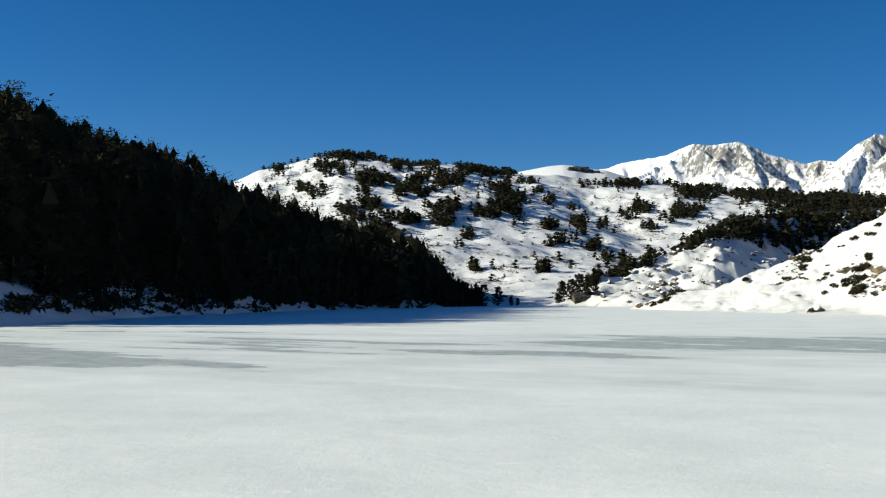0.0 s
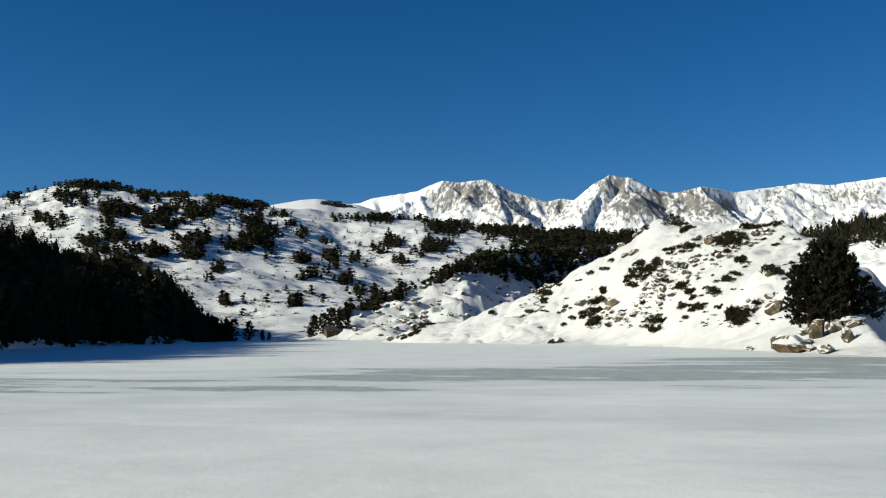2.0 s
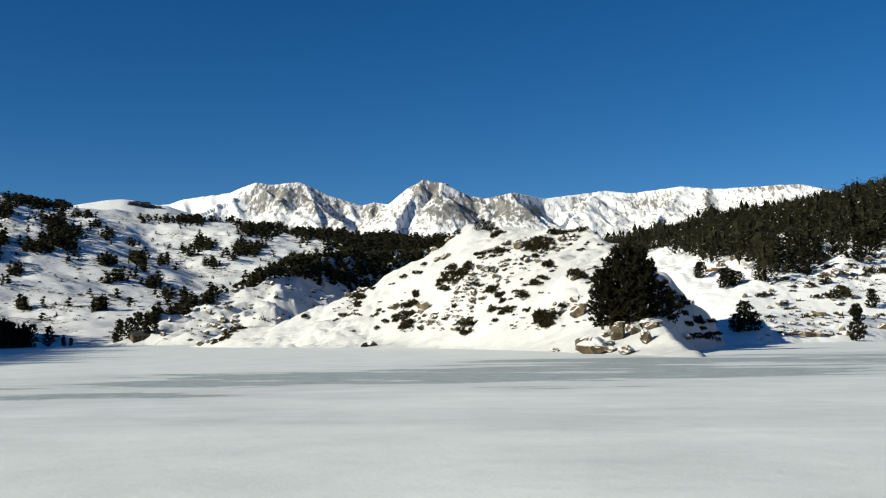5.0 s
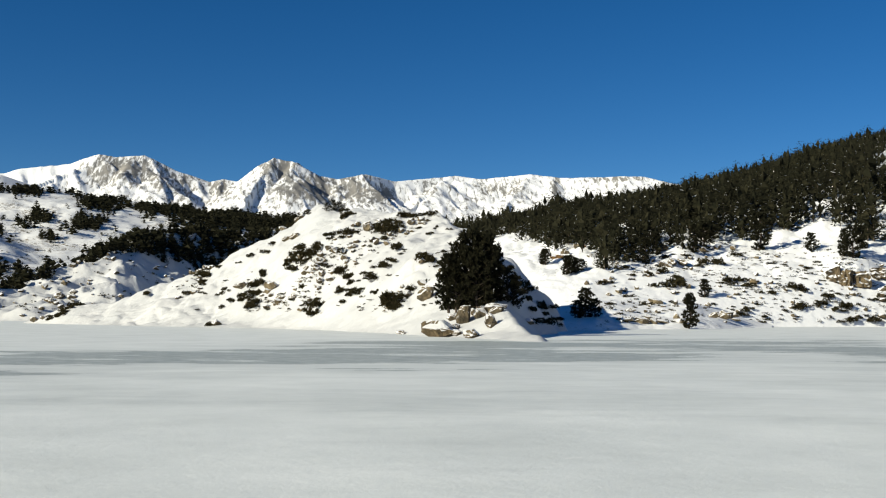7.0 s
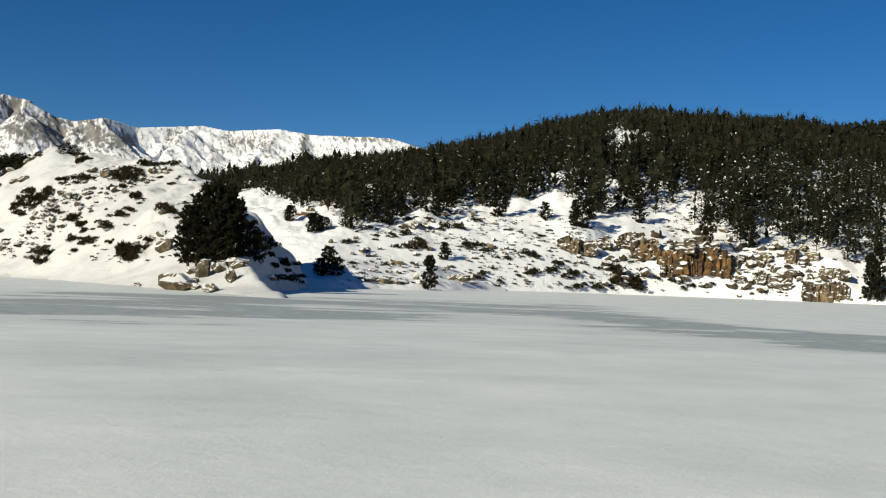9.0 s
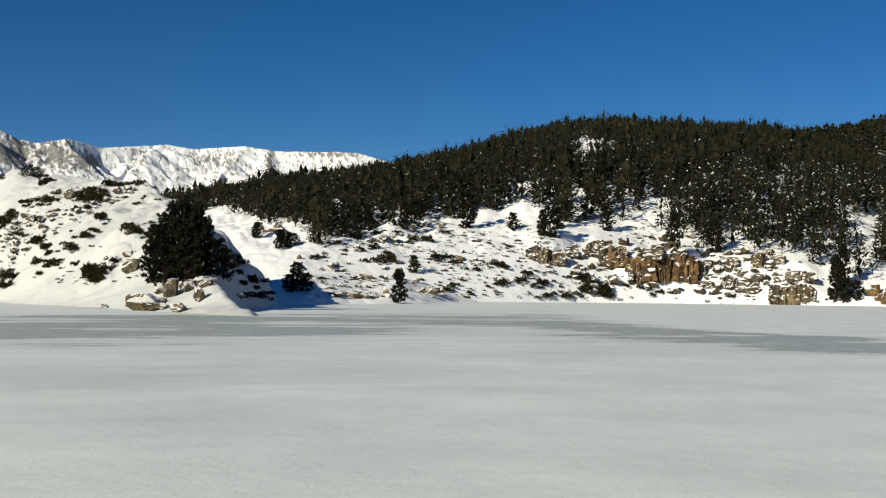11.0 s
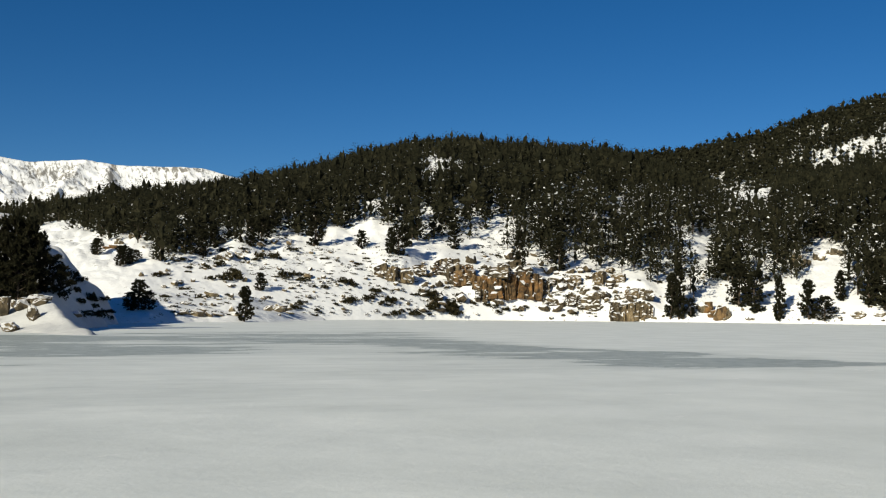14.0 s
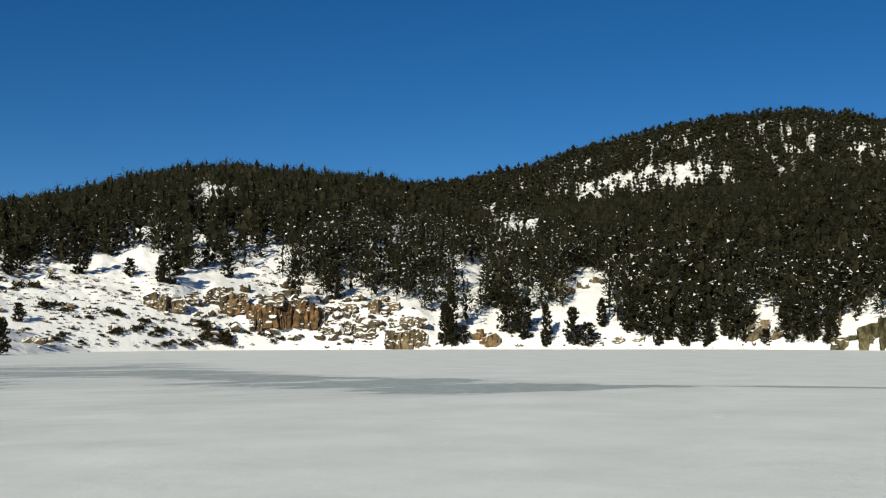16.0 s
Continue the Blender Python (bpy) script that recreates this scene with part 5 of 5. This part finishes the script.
SHRUBS_SLOPE = [
    (49.64, 0.56, 2.2), (50.04, 0.76, 2.0), (50.88, 0.52, 2.2), (52.91, 0.81, 2.6), (53.5, 0.62, 3.4), (54.09, 0.35, 3.6), (53.67, 0.04, 3.0), (54.4, -0.13, 2.4), (51.93, -0.12, 2.2),
    (51.34, -0.14, 1.6), (49.08, 1.34, 2.4), (48.82, 0.35, 2.0), (55.24, 0.31, 1.4), (56.39, 0.15, 2.4), (58.03, 0.13, 1.8), (46.0, 0.18, 1.8), (46.69, 1.55, 2.2), (46.09, 1.83, 2.0),
    (45.49, 1.8, 2.0), (44.56, 2.66, 2.4), (42.52, 1.54, 2.5), (42.8, 2.14, 2.5),
]


def shrub(hill, b, a, wide, label, group):
    x, y, z, r = hill.spot(b, a)
    ob = tagged(new("shrub", SHRUBS[int(rng.integers(6))]), label, "shrub", group)
    ob.matrix_basis = pose(x, y, z - 0.05, 0, 0, rng.uniform(0, 360)) @ Matrix.Diagonal((wide * 1.25, wide * rng.uniform(0.7, 1.2), wide * rng.uniform(0.8, 1.4), 1))


for b, a, wide in SHRUBS_CREST + SHRUBS_MIDDLE + SHRUBS_LOWER:
    for k in range(3 if wide > 0.85 else 2):
        shrub(knoll, b + rng.normal() * 0.16 * wide, a + rng.normal() * 0.09 * wide, wide * rng.uniform(0.9, 1.9), "dark olive juniper shrub poking out of the snow", "shrubs on the knoll")
for k, (b, a, wide) in enumerate(STONES_KNOLL):
    for n in range(2):
        tagged(stone_at(knoll, b + rng.normal() * 0.14, a - 0.08 + rng.normal() * 0.08, wide * rng.uniform(0.9, 1.5), wide * rng.uniform(0.6, 0.9), GREYS[int(rng.integers(6))], "boulder"),
               "tan granite stone showing through the snow", "boulder", "stones on the knoll")
for b, a, wide in SHRUBS_SLOPE:
    for k in range(3 if wide > 2.3 else 2):
        shrub(east, b + rng.normal() * 0.10 * wide, a + rng.normal() * 0.05 * wide, wide * rng.uniform(0.6, 1.15), "dark juniper shrub half covered by snow", "shrubs on the sunny slope")
for k in range(26):
    shrub(knoll, 33.6 + 0.13 * k + rng.normal() * 0.2, 2.6 - 0.13 * k + rng.normal() * 0.3, rng.uniform(0.6, 1.4), "dark shrub on the shaded flank of the knoll", "shrubs on the knoll")


def scatter(name, label, hill, lo, hi, angles, count, sizes, models, mats, keep=None):
    """Many small things in one mesh: models are lists of triangles of size 1."""
    out = []
    for _ in range(count):
        b, a = rng.uniform(lo, hi), rng.uniform(*angles)
        x, y, z, r = hill.spot(b, a)
        if keep is not None and not keep(b, a, x, y):
            continue
        m = models[int(rng.integers(len(models)))]
        t, k = rng.uniform(0, 6.3), rng.uniform(*sizes)
        c, d = math.cos(t), math.sin(t)
        out.append(np.stack([m[:, 0] * c - m[:, 1] * d, m[:, 0] * d + m[:, 1] * c, m[:, 2] * rng.uniform(0.5, 0.9)], -1) * k + [x, y, z - 0.08 * k])
    return tagged(new(name, soup(name, np.concatenate(out), mats)), label, "shrubs", kind="stuff")


for k in range(20):
    b = float(rng.choice([40.6, 41.6, 42.3, 45.3])) + rng.normal() * 0.45
    a = -0.45 + 1.7 * float(rng.random()) ** 1.4 if b < 44 else -0.25 + 0.35 * float(rng.random())
    tagged(stone_at(east, b, a, rng.uniform(0.8, 2.6), rng.uniform(0.5, 1.2), GREYS[int(rng.integers(6))], "boulder", deep=1.0), "tan boulder among the snow of the point", "boulder", "boulders on the point")


def small_shrub(seed):
    g = np.random.default_rng(seed)
    at = g.normal(size=(16, 3)) * [0.26, 0.26, 0.1] + [0, 0, 0.18]
    return blades(at, at * [1, 1, 0.5] + [0, 0, 0.2], 0.24, 0.06, g, 4)


def small_stone(seed):
    me = rock_mesh("stone", seed, GRANITE, False, 0)
    v = np.array([p.co[:] for p in me.vertices])
    tri = v[[i for p in me.polygons for i in p.vertices]]
    bpy.data.meshes.remove(me)
    return tri


SMALL_SHRUBS, SMALL_STONES = [small_shrub(800 + k) for k in range(5)], [small_stone(820 + k) for k in range(6)]
scatter("heath_shrubs_of_slope", "small dark heath shrubs sticking out of the snowy slope", east, 38.5, 66, (-0.35, 3.9), 1500, (0.4, 1.3), SMALL_SHRUBS, [JUNIPER],
        lambda b, a, x, y: fbm(np.array([x]), np.array([y]), 18.0, 3)[0] > -0.35)


def shrub_soup(seed):
    me = shrub_mesh(seed)
    v = np.zeros(len(me.vertices) * 3)
    me.vertices.foreach_get("co", v)
    bpy.data.meshes.remove(me)
    return v.reshape(-1, 3)


BUSHES = [shrub_soup(720 + k) for k in range(5)]
scatter("juniper_bushes_of_slope", "dark juniper bushes half covered by snow on the sunny slope", east, 38.5, 66, (-0.3, 3.2), 150, (0.7, 2.6), BUSHES, [JUNIPER])
scatter("juniper_bushes_of_knoll", "small dry bushes poking out of the snow of the knoll", knoll, 18, 32, (0.2, 5.2), 60, (0.4, 0.9), BUSHES, [JUNIPER])
scatter("stones_of_slope", "small tan stones showing through the snowy slope", east, 37.5, 88, (-0.4, 3.2), 330, (0.3, 1.1), SMALL_STONES, [GRANITE])
scatter("broken_rocks_of_ledges", "broken brown rocks lying in the snow between the ledges", east, 52.5, 65, (-0.2, 3.0), 190, (0.7, 2.3), SMALL_STONES, [BROWN],
        lambda b, a, x, y: fbm(np.array([x]), np.array([y]), 14.0, 3)[0] > -0.1)
scatter("broken_rocks_of_slope", "broken tan and brown rocks under snow on the open slope", east, 39.5, 52.5, (0.2, 3.6), 100, (0.5, 1.6), SMALL_STONES, [TAN],
        lambda b, a, x, y: fbm(np.array([x]), np.array([y]), 16.0, 3)[0] > 0.0)
crest_rock = tagged(new("rock_outcrop"), "low rock step below the crest of the snow saddle, shade in its dark colour", "rock")
for k, (b, a, wide, tall) in enumerate(((6.75, 6.72, 12, 6), (7.05, 6.70, 13, 8), (7.35, 6.66, 14, 8), (7.65, 6.62, 14, 6), (8.0, 6.6, 12, 4))):
    stone_at(saddle, b, a, wide, tall, SHADE_ROCKS[k % 3], "rock", crest_rock, 1.2, 0.3)
scatter("stones_of_knoll", "small ochre stones showing through the snow of the knoll", knoll, 17, 32.5, (0.1, 5.3), 600, (0.25, 1.0), SMALL_STONES, [GRANITE],
        lambda b, a, x, y: fbm(np.array([x]), np.array([y]), 12.0, 3)[0] > 0.22)
scatter("heath_shrubs_of_knoll", "small dry shrubs showing through the snow of the knoll", knoll, 17, 32.5, (0.1, 5.4), 900, (0.3, 1.0), SMALL_SHRUBS, [JUNIPER],
        lambda b, a, x, y: fbm(np.array([x]), np.array([y]), 12.0, 3)[0] > 0.2)
scatter("stones_of_spur", "dark stones on the rocky spur", spur, 7, 30, (-0.2, 3.6), 300, (0.5, 1.8), SMALL_STONES, [GRANITE])
scatter("heath_shrubs_of_spur", "small dark shrubs on the rocky spur", spur, 7, 30, (-0.2, 3.8), 240, (0.8, 2.2), SMALL_SHRUBS, [JUNIPER])
scatter("heath_shrubs_of_hill", "small dark shrubs over the far snow hill", snow_hill, -10, 20, (0.0, 5.5), 700, (1.0, 3.2), SMALL_SHRUBS, [JUNIPER])


scatter("bushes_of_west_bank", "dark bushes along the shaded western bank", left_hill, -22, 1, (-0.75, -0.1), 150, (0.8, 2.4), SMALL_SHRUBS, [JUNIPER],
        lambda b, a, x, y: fbm(np.array([x]), np.array([y]), 14.0, 2)[0] > -0.1)
# ---------------------------------------------------------------- the end of the knoll, and the hut in the cove
for k in range(14):
    shrub(knoll, 10.9 + 0.115 * k + rng.normal() * 0.05, -0.38 + 0.075 * k + rng.normal() * 0.05, rng.uniform(0.8, 1.7), "dark shrub along the rocky end of the knoll", "shrubs on the knoll")
for b, a, wide, tall in ((11.35, 0.72, 2.6, 1.8), (11.0, 0.5, 1.8, 1.1), (12.0, 0.95, 2.2, 1.3), (10.2, -0.42, 1.4, 0.9), (10.6, -0.3, 1.0, 0.6)):
    tagged(stone_at(spur if a > 0 else knoll, b, a, wide, tall, GREYS[int(rng.integers(6))], "boulder"), "ochre-tan boulder below the snowy spur", "boulder", "boulders in the cove")


def hut(x, y, z, turn):
    """A low stone hut with a pitched roof."""
    top = tagged(new("stone_hut"), "low grey stone hut with a pitched slate roof in the cove", "hut")

    def block(name, corners, faces, mat, label=""):
        me = bpy.data.meshes.new(name)
        me.from_pydata(corners, [], faces)
        me.materials.append(mat)
        return part(name, me, top, label)
    w, d, h, p = 2.4, 1.7, 1.5, 2.6
    for name, x0, x1, y0, y1 in (("wall", -w, w, -d, -d + 0.3), ("wall", -w, w, d - 0.3, d), ("wall", -w, -w + 0.3, -d + 0.3, d - 0.3), ("wall", w - 0.3, w, -d + 0.3, d - 0.3)):
        c = [(a, b, e) for e in (-0.4, h) for a, b in ((x0, y0), (x1, y0), (x1, y1), (x0, y1))]
        block(name, c, [(3, 2, 1, 0), (4, 5, 6, 7), (0, 1, 5, 4), (1, 2, 6, 5), (2, 3, 7, 6), (3, 0, 4, 7)], BROWN)
    for sx in (-w, w - 0.3):
        c = [(sx + e, b, g) for e in (0, 0.3) for b, g in ((-d, h), (d, h), (0, p - 0.1))]
        block("gable", c, [(0, 1, 2), (5, 4, 3), (0, 3, 4, 1), (1, 4, 5, 2), (2, 5, 3, 0)], BROWN)
    for sy in (-1, 1):
        lo, hi = (sy * (d + 0.3), h - 0.15), (0, p)
        c = [(sx * (w + 0.25), yy, zz + e) for e in (0, 0.15) for sx, (yy, zz) in ((-1, lo), (1, lo), (1, hi), (-1, hi))]
        block("roof", c, [(3, 2, 1, 0), (4, 5, 6, 7), (0, 1, 5, 4), (1, 2, 6, 5), (2, 3, 7, 6), (3, 0, 4, 7)], SLATE, "dark slate roof slope")
    top.matrix_basis = pose(x, y, z, 0, 0, turn)


hx, hy, hz, hr = spur.spot(7.33, 0.04)
hut(hx, hy, hz - 1.15, 5)
